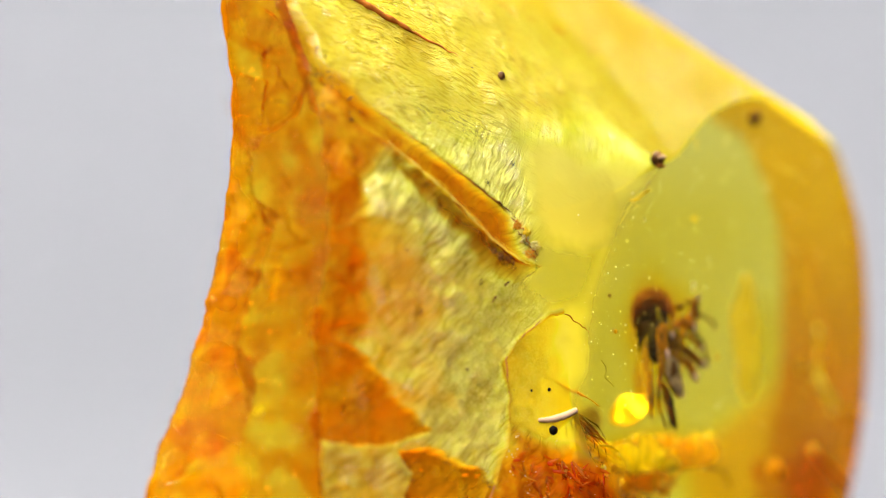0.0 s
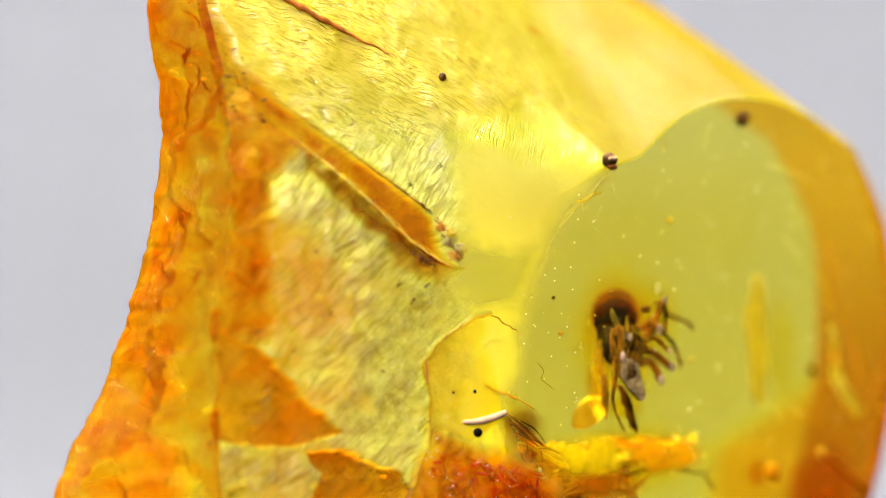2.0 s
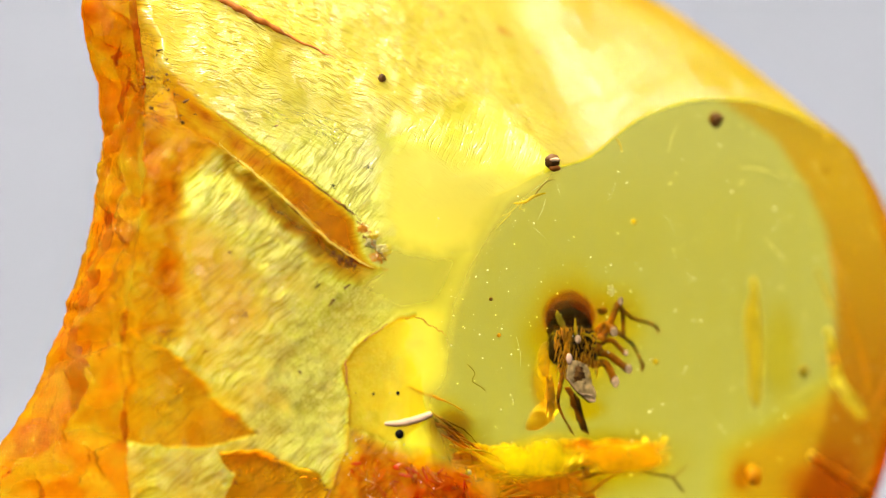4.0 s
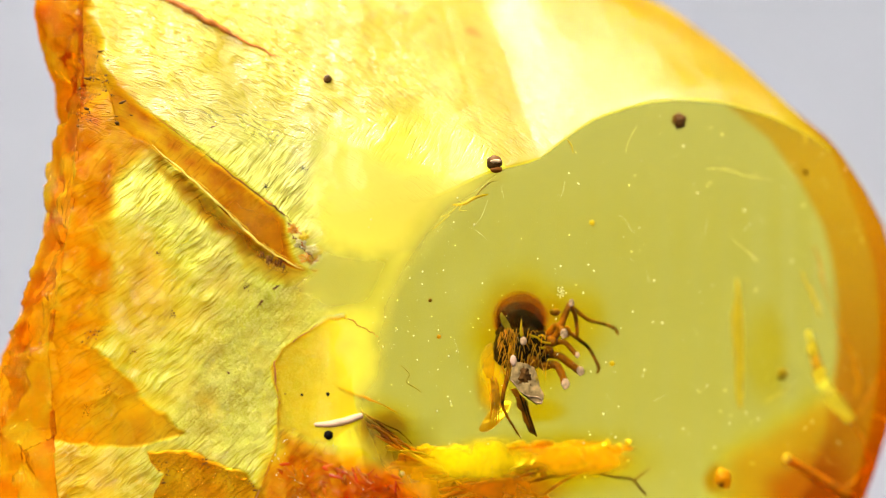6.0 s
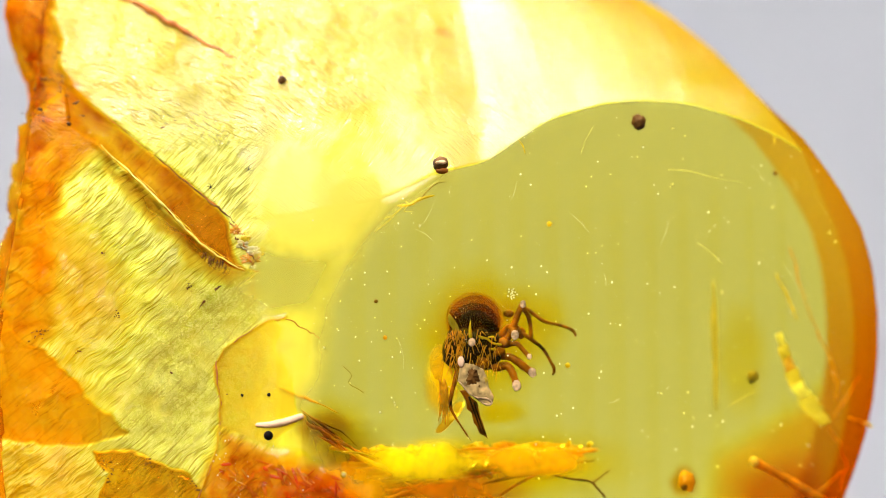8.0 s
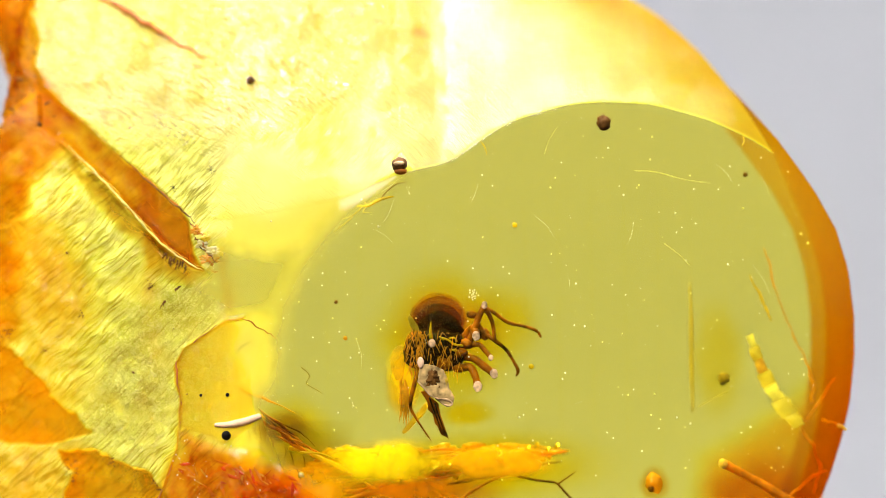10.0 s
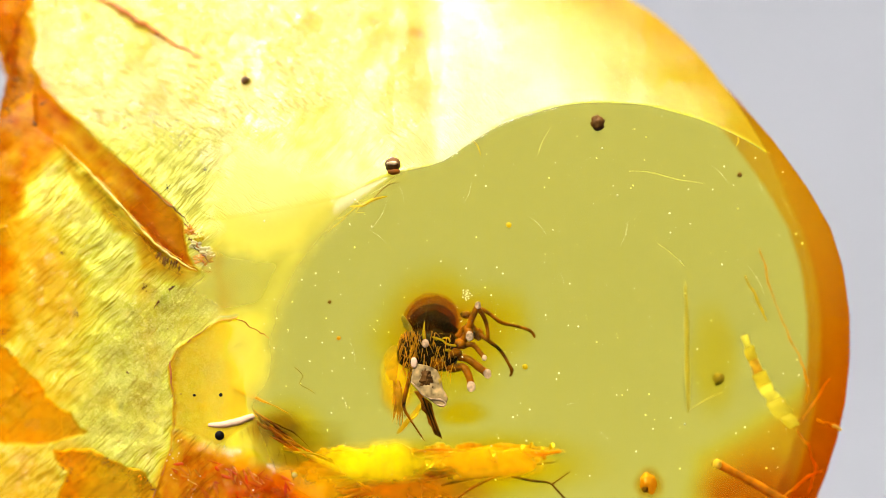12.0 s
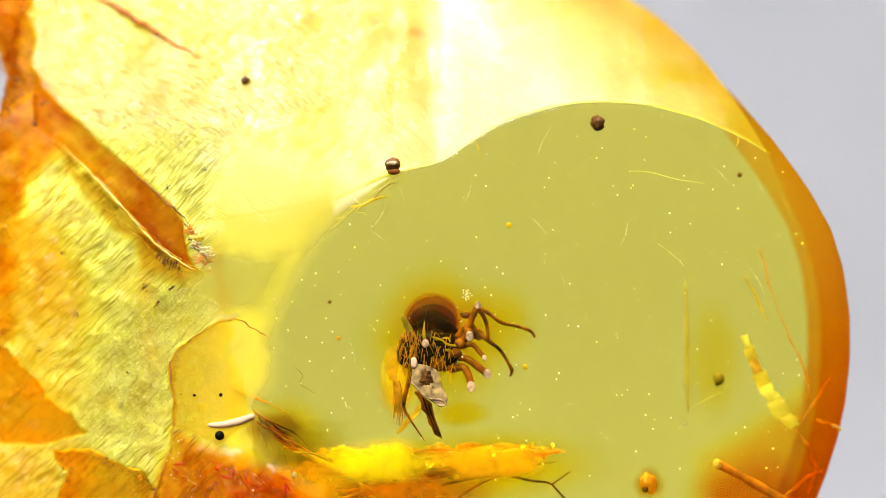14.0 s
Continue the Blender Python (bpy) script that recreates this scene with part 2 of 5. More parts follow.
def facets(a, b, size, seed):
    """Flat broken facets over two coordinates: the height of each, from -1 to 1, and a number of its own."""
    rnd = np.random.RandomState(seed)
    lo = (a.min() - size, b.min() - size)
    many = int((a.max() - a.min() + 2 * size) * (b.max() - b.min() + 2 * size) / size ** 2)
    pts = np.stack([lo[0] + rnd.rand(many) * (a.max() - lo[0] + size), lo[1] + rnd.rand(many) * (b.max() - lo[1] + size)], -1)
    tilt, own = rnd.uniform(-1, 1, (many, 2)), rnd.uniform(-1, 1, many)
    best, lift, tone = np.full(a.shape, 1e9), np.zeros(a.shape), np.zeros(a.shape)
    for (pa, pb), (ta, tb), o in zip(pts, tilt, own):
        d = (a - pa) ** 2 + (b - pb) ** 2
        near_ = d < best
        best = np.where(near_, d, best)
        lift = np.where(near_, (ta * (a - pa) + tb * (b - pb)) / size + 0.35 * o, lift)
        tone = np.where(near_, o, tone)
    return lift, tone


# outlines on the front, x and height
WINDOW = [(-.48, 2.2), (-1.83, 1.41), (-2.59, .69), (-3.35, -.49), (-3.7, -1.23), (-3.91, -2.12), (-4.0, -3.0), (-4.5, -3.9), (-4.0, -5.2), (-3.2, -9), (12.5, -9), (12.5, 5), (-.48, 5)]
OLIVE = [(-8.6, 4.6), (-6.2, 4.7), (-4.6, 3.6), (-4.5, 2.6), (-5.1, 1.4), (-5.5, 0.9), (-7.0, 2.2), (-8.6, 3.6)]
LEMON = [(-4.2, 3.0), (-3.1, 2.29), (-1.2, 1.9), (-2.51, .8), (-3.1, .2), (-4.4, .2), (-5.3, .86), (-4.86, 2.33)]
SMOOTH = [(-5.4, .4), (-3.0, .2), (-3.5, -1.4), (-4.3, -1.5), (-5.0, -1.55), (-5.9, -.8)]
FACET = [(-7.0, -1.0), (-5.6, -1.9), (-6.3, -2.9), (-6.2, -4.4), (-7.0, -5.5), (-8.4, -4.8), (-8.8, -3.9), (-8.3, -2.6)]
GLOW = [(-10.5, 0.8), (-9.3, 0.5), (-8.5, -0.5), (-8.6, -1.8), (-9.6, -2.4), (-10.5, -1.6)]
BAND = [(-9.95, 4.7), (-8.65, 3.53), (-7.57, 2.56), (-6.75, 1.82), (-6.3, 1.42), (-6.0, 1.0), (-5.95, .55), (-5.85, 0.15), (-5.62, -.30), (-5.95, -.17), (-6.73, .44), (-7.67, 1.49), (-8.59, 2.47), (-9.2, 3.05), (-9.9, 3.6)]
HEAD = [(-9.9, 4.75), (-9.2, 3.9), (-8.9, 3.2), (-9.5, 2.75), (-10.1, 2.2), (-10.5, 1.4), (-11.6, 1.6), (-11.2, 3.4), (-10.9, 4.0)]
BAND_FOOT = [(-9.31, 3.23), (-8.59, 2.47), (-7.67, 1.49), (-6.73, .44), (-5.89, -.17), (-5.39, -.33)]
# darker strip below the band, its shade put into the colour
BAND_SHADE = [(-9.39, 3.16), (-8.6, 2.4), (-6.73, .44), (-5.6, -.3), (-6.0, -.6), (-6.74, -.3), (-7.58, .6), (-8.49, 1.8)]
PATCH = [(-12.3, -.6), (-11.75, -1.5), (-11.05, -2.31), (-10.35, -2.92), (-9.79, -3.6), (-9.09, -4.05), (-8.67, -4.58), (-9.81, -4.86), (-10.95, -4.84), (-12.5, -4.6), (-12.5, -1.4)]
ARCH = [(-4.6, -1.55), (-5.06, -1.64), (-5.78, -2.1), (-6.21, -2.39), (-6.43, -2.84), (-6.31, -3.58), (-6.32, -4.32), (-6.47, -5.06), (-6.78, -5.95), (-7.1, -6.6)]
LOW_PATCH = [(-9.6, -5.05), (-8.54, -5.0), (-8.11, -5.19), (-7.13, -5.7), (-6.7, -6.3), (-6.8, -9), (-11, -9), (-9.4, -6.3), (-9.19, -5.61)]
ARCH_IN = [(-5.06, -1.64), (-5.78, -2.1), (-6.21, -2.39), (-6.43, -2.84), (-6.31, -3.58), (-6.32, -4.4), (-5.2, -4.9), (-4.4, -4.4), (-4.4, -3.2), (-4.6, -1.8)]
STRIP = [(-11.3, 3.6), (-10.2, 3.1), (-10.35, 1.6), (-10.5, 0.2), (-10.5, -1.1), (-10.7, -2.0), (-11.4, -2.6), (-12.8, -1.5), (-12.4, 0.5), (-11.6, 2.0)]
LEATHER = [(-7.4, -.9), (-5.9, -.5), (-4.5, -1.3), (-5.8, -2.1), (-6.3, -2.6), (-6.3, -4.0), (-7.3, -5.0), (-8.9, -4.5), (-8.5, -2.9)]
LOWER = [(-12.8, -4.9), (-9.9, -5.0), (-9.3, -5.7), (-9.7, -7.2), (-12.8, -7.6)]
BAND_HEART = [(-9.7, 3.9), (-9.0, 3.4), (-7.9, 2.1), (-7.6, 1.7), (-8.4, 2.3), (-9.2, 3.1)]
BAND_END = [(-7.0, 1.7), (-5.9, .9), (-5.6, -.3), (-6.0, -.2), (-6.9, .6), (-7.5, 1.3)]
PALE = [(-4.9, -1.6), (-3.9, -1.6), (-3.75, -2.6), (-3.95, -3.4), (-4.6, -3.2), (-4.9, -2.4)]
RED = [(-6.3, -4.5), (-5.83, -4.8), (-5.13, -5.15), (-4.4, -5.3), (-3.5, -5.7), (-2.7, -6.3), (-2, -9), (-7.5, -9), (-6.9, -6.2), (-6.5, -5.36)]
CREST = [(-10.9, 3.8), (-9.9, 4.5), (-10.1, 6.9), (-10, 10), (-13, 10), (-13, 3.5)]


def amber_body():
    n_front, n_rim, n_rear, n_side = 440, 18, 44, 90
    cols = n_front + n_rim + n_rear + n_side
    low = np.concatenate([np.linspace(BASE, -7.4, 14)[:-1], np.linspace(-7.4, 0, 190)[:-1], np.linspace(0, 1, 36)])
    vs = np.concatenate([low, 1 + np.linspace(0, 6.2, 110)[1:], 1 + np.linspace(6.2, 8.6, 10)[1:]])
    rows = len(vs)
    X, Y, Z = np.zeros((rows, cols)), np.zeros((rows, cols)), np.zeros((rows, cols))
    part_of = np.zeros((rows, cols), int)

    def level(v, x):
        """Height of a row of the mesh at x: the row v = 1 runs along the rim of the polished face."""
        e = rim(x)
        return np.where(v < 0, v, np.where(v < 1, v * e, e + (v - 1) * (9.6 - e) / 8.6))

    for j, v in enumerate(vs):
        zl = level(v, -11.0)
        x0, x1 = ridge_x(zl), right_x(level(v, 10.5)) - 0.9
        s = np.interp(np.linspace(0, 1, n_front), (0, 0.62, 1), (0, 0.42, 1))  # finer on the broken face
        x = x0 + (x1 - x0) * s
        z = level(v, x)
        X[j, :n_front], Z[j, :n_front], Y[j, :n_front] = x, z, front(x, z)
        # right rim: round over to the widest place and in again to the rear edge
        za = float(z[-1])
        ex, ey = float(right_x(za)), float(right_y(za))
        fx, fy = x[-1], Y[j, n_front - 1]
        ey = max(ey, fy + 0.35)
        rx, ry = ex - 1.05, ey + 1.75
        u = np.linspace(0, 1, n_rim + 1)[1:]
        # two quarter bows
        bow = lambda a, b, c, k: (1 - k) ** 2 * a + 2 * k * (1 - k) * b + k * k * c
        first, second = np.minimum(u * 2, 1), np.maximum(u * 2 - 1, 0)
        X[j, n_front:n_front + n_rim] = np.where(u <= 0.5, bow(fx, ex - 0.12, ex, first), bow(ex, ex, rx, second))
        Y[j, n_front:n_front + n_rim] = np.where(u <= 0.5, bow(fy, fy + 0.12, ey, first), bow(ey, ey + 0.9, ry, second))
        Z[j, n_front:n_front + n_rim] = za
        part_of[j, n_front:n_front + n_rim] = 1
        # rear
        lx, ly = float(left_x(zl)) + 0.10 * noise.noise(Vector((float(zl) * 1.4, 0, 5))) + 0.05 * noise.noise(Vector((float(zl) * 5, 0, 9))), float(left_y(zl))
        u = np.linspace(0, 1, n_rear + 1)[1:] ** 1.6
        xr = rx + (lx - rx) * u
        yr = ry + (ly - ry) * u + 2.2 * np.sin(np.pi * u) ** 0.8
        X[j, n_front + n_rim:n_front + n_rim + n_rear] = xr
        Y[j, n_front + n_rim:n_front + n_rim + n_rear] = yr
        Z[j, n_front + n_rim:n_front + n_rim + n_rear] = za + (zl - za) * u
        part_of[j, n_front + n_rim:n_front + n_rim + n_rear] = 2
        # broken side back to the front ridge
        u = np.linspace(0, 1, n_side + 2)[1:-1]
        X[j, -n_side:] = lx + (x0 - lx) * u - (0.25 + 0.35 * np.clip((1.5 - zl) / 2, 0, 1)) * np.sin(np.pi * u)
        Y[j, -n_side:] = ly + (Y[j, 0] - ly) * u
        Z[j, -n_side:] = zl
        part_of[j, -n_side:] = 3

    on_front, on_rim, on_rear, on_side = (part_of == k for k in range(4))
    facing = on_front | on_rim
    # material zones: tones of the resin, with inner glow and shade put into them
    warp = 0.22 * ripple(X, Y * 0, Z, 1.1, 3)
    fine = ripple(X, Y, Z, 1.7, 2)
    wx, wz = X + warp, Z + 0.6 * warp
    below = np.clip((rim(X) - Z) / 0.03 + 1, 0, 1)
    window = inside(wx * 0.3 + X * 0.7, Z, WINDOW, 0.65) * below * on_front
    band = inside(X + 0.15 * warp, Z + 0.15 * warp, BAND, 0.06) * on_front
    head = inside(wx, wz, HEAD, 0.28) * on_front
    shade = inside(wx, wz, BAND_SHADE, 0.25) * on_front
    patch = inside(wx, wz, PATCH, 0.05) * on_front
    lowp = inside(wx, wz, LOW_PATCH, 0.05) * on_front
    red = inside(wx, wz, RED, 0.35) * on_front
    crest = inside(wx, wz, CREST, 0.1) * on_front
    arch_line = near(X + 0.3 * warp, Z + 0.3 * warp, ARCH, 0.07) * on_front
    roof = on_front * np.clip((Z - rim(X)) / 0.1, 0, 1)
    broken = on_front * np.clip((-4.7 - X + 0.5 * warp) / 1.0, 0, 1)
    olive = inside(wx, wz, OLIVE, 1.0) * on_front
    lemon = inside(wx, wz, LEMON, 0.5) * on_front * (1 - window)
    gap = inside(wx, wz, SMOOTH, 0.5) * on_front * (1 - window)
    facet = inside(wx, wz, FACET, 0.3) * on_front
    glow = inside(wx, wz, GLOW, 0.8) * on_front
    lower = inside(wx, wz, LOWER, 0.4) * on_front
    strip = inside(wx, wz, STRIP, 0.30) * on_front
    leather = 0.6 * inside(wx, wz, LEATHER, 0.6) * on_front
    heart = inside(wx, wz, BAND_HEART, 0.25) * band
    band_end = inside(wx, wz, BAND_END, 0.4) * band
    arch_in = inside(X + 0.3 * warp, Z + 0.3 * warp, ARCH_IN, 0.05) * on_front
    pale = inside(wx, wz, PALE, 0.3) * on_front * (1 - window)
    edge_roof = np.clip((Z - rim(X) - np.clip(-X, 0, 1.5)) / np.clip(0.1 - X, 0.1, 1.2), 0, 1) * on_front
    clear = 0.99 * window
    clear = np.where(on_front, np.maximum(clear, 0.42 * broken), clear)
    clear = np.where(on_front, clear * (1 - edge_roof) + 0.40 * edge_roof, clear)
    rear_window = inside(X, Z, [(-9, -8), (7.3, -8), (7.7, -5.7), (8.9, -5.0), (9.8, -4.4), (11.3, -3.2), (11.4, 3), (8, 7), (-9, 7)], 0.5)
    blotch = np.clip((ripple(X, Y * 0, Z, 0.42, 3) - 0.02) * 4, 0, 1) * np.clip((-6.0 - X) / 2, 0, 1)
    clear = np.where(on_rear, (0.995 * rear_window + 0.78 * (1 - rear_window)) * (1 - 0.45 * blotch), clear)
    clear = np.where(on_rim, 0.93, clear)
    clear = np.where(on_side, 0.74, clear)
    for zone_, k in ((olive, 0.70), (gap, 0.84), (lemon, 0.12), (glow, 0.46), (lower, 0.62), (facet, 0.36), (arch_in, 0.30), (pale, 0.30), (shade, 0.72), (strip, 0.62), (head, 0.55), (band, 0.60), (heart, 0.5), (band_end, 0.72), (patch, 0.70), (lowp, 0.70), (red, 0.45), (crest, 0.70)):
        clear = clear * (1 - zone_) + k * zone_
    warmth = (0.07 * (1 - window) + 0.18 * edge_roof - 0.05 * olive) * on_front
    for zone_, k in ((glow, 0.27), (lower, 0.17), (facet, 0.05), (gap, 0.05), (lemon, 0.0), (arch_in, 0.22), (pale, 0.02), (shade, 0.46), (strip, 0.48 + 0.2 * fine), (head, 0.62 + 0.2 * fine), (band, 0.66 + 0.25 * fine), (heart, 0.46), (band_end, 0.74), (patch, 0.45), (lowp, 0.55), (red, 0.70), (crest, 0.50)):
        warmth = warmth * (1 - zone_) + k * zone_
    far_end = edge_roof * np.clip(1 - (right_x(Z) - X) / 3.6, 0, 1)
    warmth = np.maximum(np.maximum(warmth, 0.42 * arch_line), 0.38 * far_end)
    flat_big, tone_big = facets(Y, Z, 1.9, 4)
    flat_small, tone_small = facets(Y + 0.15 * fine, Z + 0.15 * fine, 0.75, 8)
    # rusty stains on the top, torn into dots
    torn = np.clip(1.6 * ripple(X, Y * 0, Z, 2.2, 3) + 0.35, 0, 1)
    stain = np.maximum(near(X + 0.4 * warp, Z + 0.4 * warp, [(-3.9, 3.85), (-2.72, 3.17), (-1.73, 2.75), (-1.0, 2.45)], 0.38), near(X + 0.4 * warp, Z + 0.4 * warp, [(-1.72, 6.53), (-0.70, 6.14), (0.35, 5.82), (1.2, 5.2)], 0.3))
    speckled = np.clip((ripple(X, Y * 0, Z, 1.3, 4) - 0.28) * 5, 0, 1) * np.clip((X - 6.5) / 3, 0, 1)
    warmth = np.maximum(warmth, on_front * edge_roof * np.maximum(0.5 * stain * torn, 0.45 * speckled))
    low_side = np.clip((-1.6 - Z + 1.2 * warp) / 1.2, 0, 1)
    warmth = np.where(on_side, 0.52 - 0.06 * low_side + 0.13 * tone_big + 0.10 * tone_small + 0.2 * fine, warmth)
    # orange of light's long way through the rim, put into the colour
    lip = np.zeros_like(X)
    lip[:, n_front:n_front + n_rim] = np.clip(np.linspace(0, 2.2, n_rim), 0, 1)
    warmth = np.where(on_rim, 0.40 + 0.10 * lip + 0.32 * np.clip((1.5 - Z) / 7, 0, 1), warmth)
    warmth = np.where(on_rear, np.clip(0.02 + 0.5 * (1 - rear_window) + 0.10 * blotch, 0, 1), warmth)
    grain = np.where(on_front, np.clip(broken * (1 - edge_roof) + 0.75 * edge_roof * np.clip((1.0 - X) / 6, 0, 1) + 0.24 * roof, 0, 1), 0.0)
    grain = grain * np.clip(0.85 + 0.8 * ripple(X, Y * 0, Z, 0.8, 3), 0.4, 1.15)
    grain = np.where(on_side, 0.45, grain)
    leather = np.where(on_side, 0.6, np.maximum(np.maximum(leather, arch_in), 0.55 * np.clip((X - 0.5) / 3, 0, 1) * edge_roof))
    grain = np.clip(grain * (1 + 0.3 * facet), 0, 1.2) * (1 - 0.35 * glow) * (1 - 0.15 * patch) * (1 - 0.35 * band) * (1 - 0.3 * strip) * (1 - 0.75 * lemon) * (1 - 0.8 * pale) * (1 - 0.55 * arch_in) * (1 - 0.8 * gap)
    # relief of the form itself: the sunken band with its proud foot, steps along the broken zones, knocks on the side
    Y += 0.40 * band * np.clip((Z + X + 6.4) / 1.2 + 0.6, 0.25, 1)
    Y -= 0.18 * near(X, Z, BAND_FOOT, 0.16) * on_front
    Y += 0.25 * patch + 0.3 * lowp - 0.25 * red * (0.5 + fine) + 0.30 * crest - 0.10 * arch_line
    Y += on_front * broken * (1 - edge_roof) * (0.10 * fine + 0.22 * warp)
    Y += on_front * roof * np.clip((Z - rim(X)) / 0.8, 0, 1) * (0.02 * fine + 0.12 * warp)
    chip = ripple(X * 0.6, Y * 1.2, Z * 0.8, 0.9, 4)
    X += on_side * (0.45 * np.abs(chip) - 0.1) * np.sin(np.pi * np.clip((Y - left_y(Z)) / (front(ridge_x(Z), Z) - left_y(Z)), 0, 1))
    Y += on_rear * 0.3 * warp
    # flat broken facets on the side and along its front ridge
    across = np.sin(np.pi * np.clip((Y - left_y(Z)) / (front(ridge_x(Z), Z) - left_y(Z)), 0, 1))
    X += on_side * (0.32 + 0.42 * flat_big + 0.20 * flat_small) * (0.2 + 0.8 * across)
    worn = np.maximum(strip, np.clip((-10.9 - X) / 0.6, 0, 1)) * on_front
    front_big, front_small = facets(X, Z, 1.1, 14)[0], facets(X, Z, 0.45, 15)[0]
    Y += worn * (0.22 * front_big + 0.10 * front_small) + 0.12 * facets(X, Z, 0.8, 16)[0] * (patch + lowp + crest)
    # courses of the ridges
    break_across = 0.69 * X - 0.72 * Z + 0.35 * warp + 0.015 * (X + 7) ** 2
    break_along = 0.72 * X + 0.69 * Z
    top_across = 0.86 * (Z + 0.58 * X + 0.03 * (X + 6) ** 2) + 0.5 * warp
    top_along = 0.86 * X - 0.5 * Z

    verts = np.stack([X, Y, Z], -1).reshape(-1, 3) * MM
    j, i = np.meshgrid(np.arange(rows - 1), np.arange(cols), indexing="ij")
    k = (i + 1) % cols
    quads = np.stack([j * cols + i, j * cols + k, (j + 1) * cols + k, (j + 1) * cols + i], -1).reshape(-1, 4)
    # close the underside and the top with fans to their middle
    extra = [verts[:cols].mean(0), verts[-cols:].mean(0) + np.array((0, 0, 0.0004))]
    n0 = rows * cols
    faces = quads.tolist()
    faces += [[n0, (c + 1) % cols, c] for c in range(cols)]
    faces += [[n0 + 1, (rows - 1) * cols + c, (rows - 1) * cols + (c + 1) % cols] for c in range(cols)]
    me = bpy.data.meshes.new("body")
    me.from_pydata(np.vstack([verts, extra]).tolist(), [], faces)
    for name, data in (("break_across", break_across), ("break_along", break_along), ("top_across", top_across), ("top_along", top_along)):
        me.attributes.new(name, "FLOAT", "POINT").data.foreach_set("value", np.append(data.ravel(), (0, 0)).astype(np.float32))
    for name, data in (("clear", clear), ("warmth", warmth), ("grain", grain), ("leather", leather), ("top", np.maximum(edge_roof, np.maximum(lemon, 0.8 * pale))), ("polish", np.where(on_rear, 0.0, np.where(on_side, 0.12, np.where(on_rim, 0.4, 1) * np.clip(1.0 - 0.62 * broken * (1 - 0.5 * edge_roof) + 0.1 * facet - 0.1 * olive - 0.15 * edge_roof - 0.6 * lemon - 0.6 * far_end - 0.6 * (band + patch + lowp + crest + strip + head + shade), 0.06, 1) * (1 - 0.9 * red))))):
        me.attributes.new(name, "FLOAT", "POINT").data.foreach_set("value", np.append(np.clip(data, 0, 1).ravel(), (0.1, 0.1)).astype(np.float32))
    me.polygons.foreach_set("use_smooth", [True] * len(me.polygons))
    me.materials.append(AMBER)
    me.update()
    ob = new("body", me)
    ob.parent = amber
    return ob


amber_body()


# ---- what the amber holds: things of millimetres and less, all fast in it ----
DARK = plain("dark_chitin", (0.012, 0.004, 0.001), 0.35, 0.6, 2500, 0.8, 0.10)
DOME = plain("brown_chitin", (0.022, 0.006, 0.0008), 0.5, 0.6, 1500, 0.2, 0.03, 0.15)
LEG = plain("leg_chitin", (0.26, 0.08, 0.006), 0.35, 0.97, 2600, 0.5, 0.2, 0.25)
BRISTLE = plain("amber_bristle", (0.70, 0.34, 0.03), 0.45, 0.35, 5000, 0.3, 0.4, 0.4)
CUT = plain("pale_cut", (0.50, 0.31, 0.15), 0.6, 0.6, 7000, 0.2, 0.1)
BEIGE = plain("beige_fill", (0.44, 0.28, 0.10), 0.55, 0.8, 4200, 0.5, 0.1)
PINK = plain("pinkish_white", (0.78, 0.48, 0.28), 0.5, 0.15, 3000, 0.3, 0.15)
BLACK = plain("black_bubble", (0.004, 0.003, 0.003), 0.5, 0.3, 3000, 0.1, 0.06)
BARK = plain("plant_brown", (0.11, 0.045, 0.008), 0.6, 0.7, 2500, 0.6, 0.08)
DUST = plain("pale_dust", (0.92, 0.86, 0.50), 0.3, 0.2, 4000, 0.2, 0.5, 0.3)
RUST = plain("rust_seam", (0.40, 0.12, 0.012), 0.5, 0.5, 2500, 0.5, 0.12, 0.3)


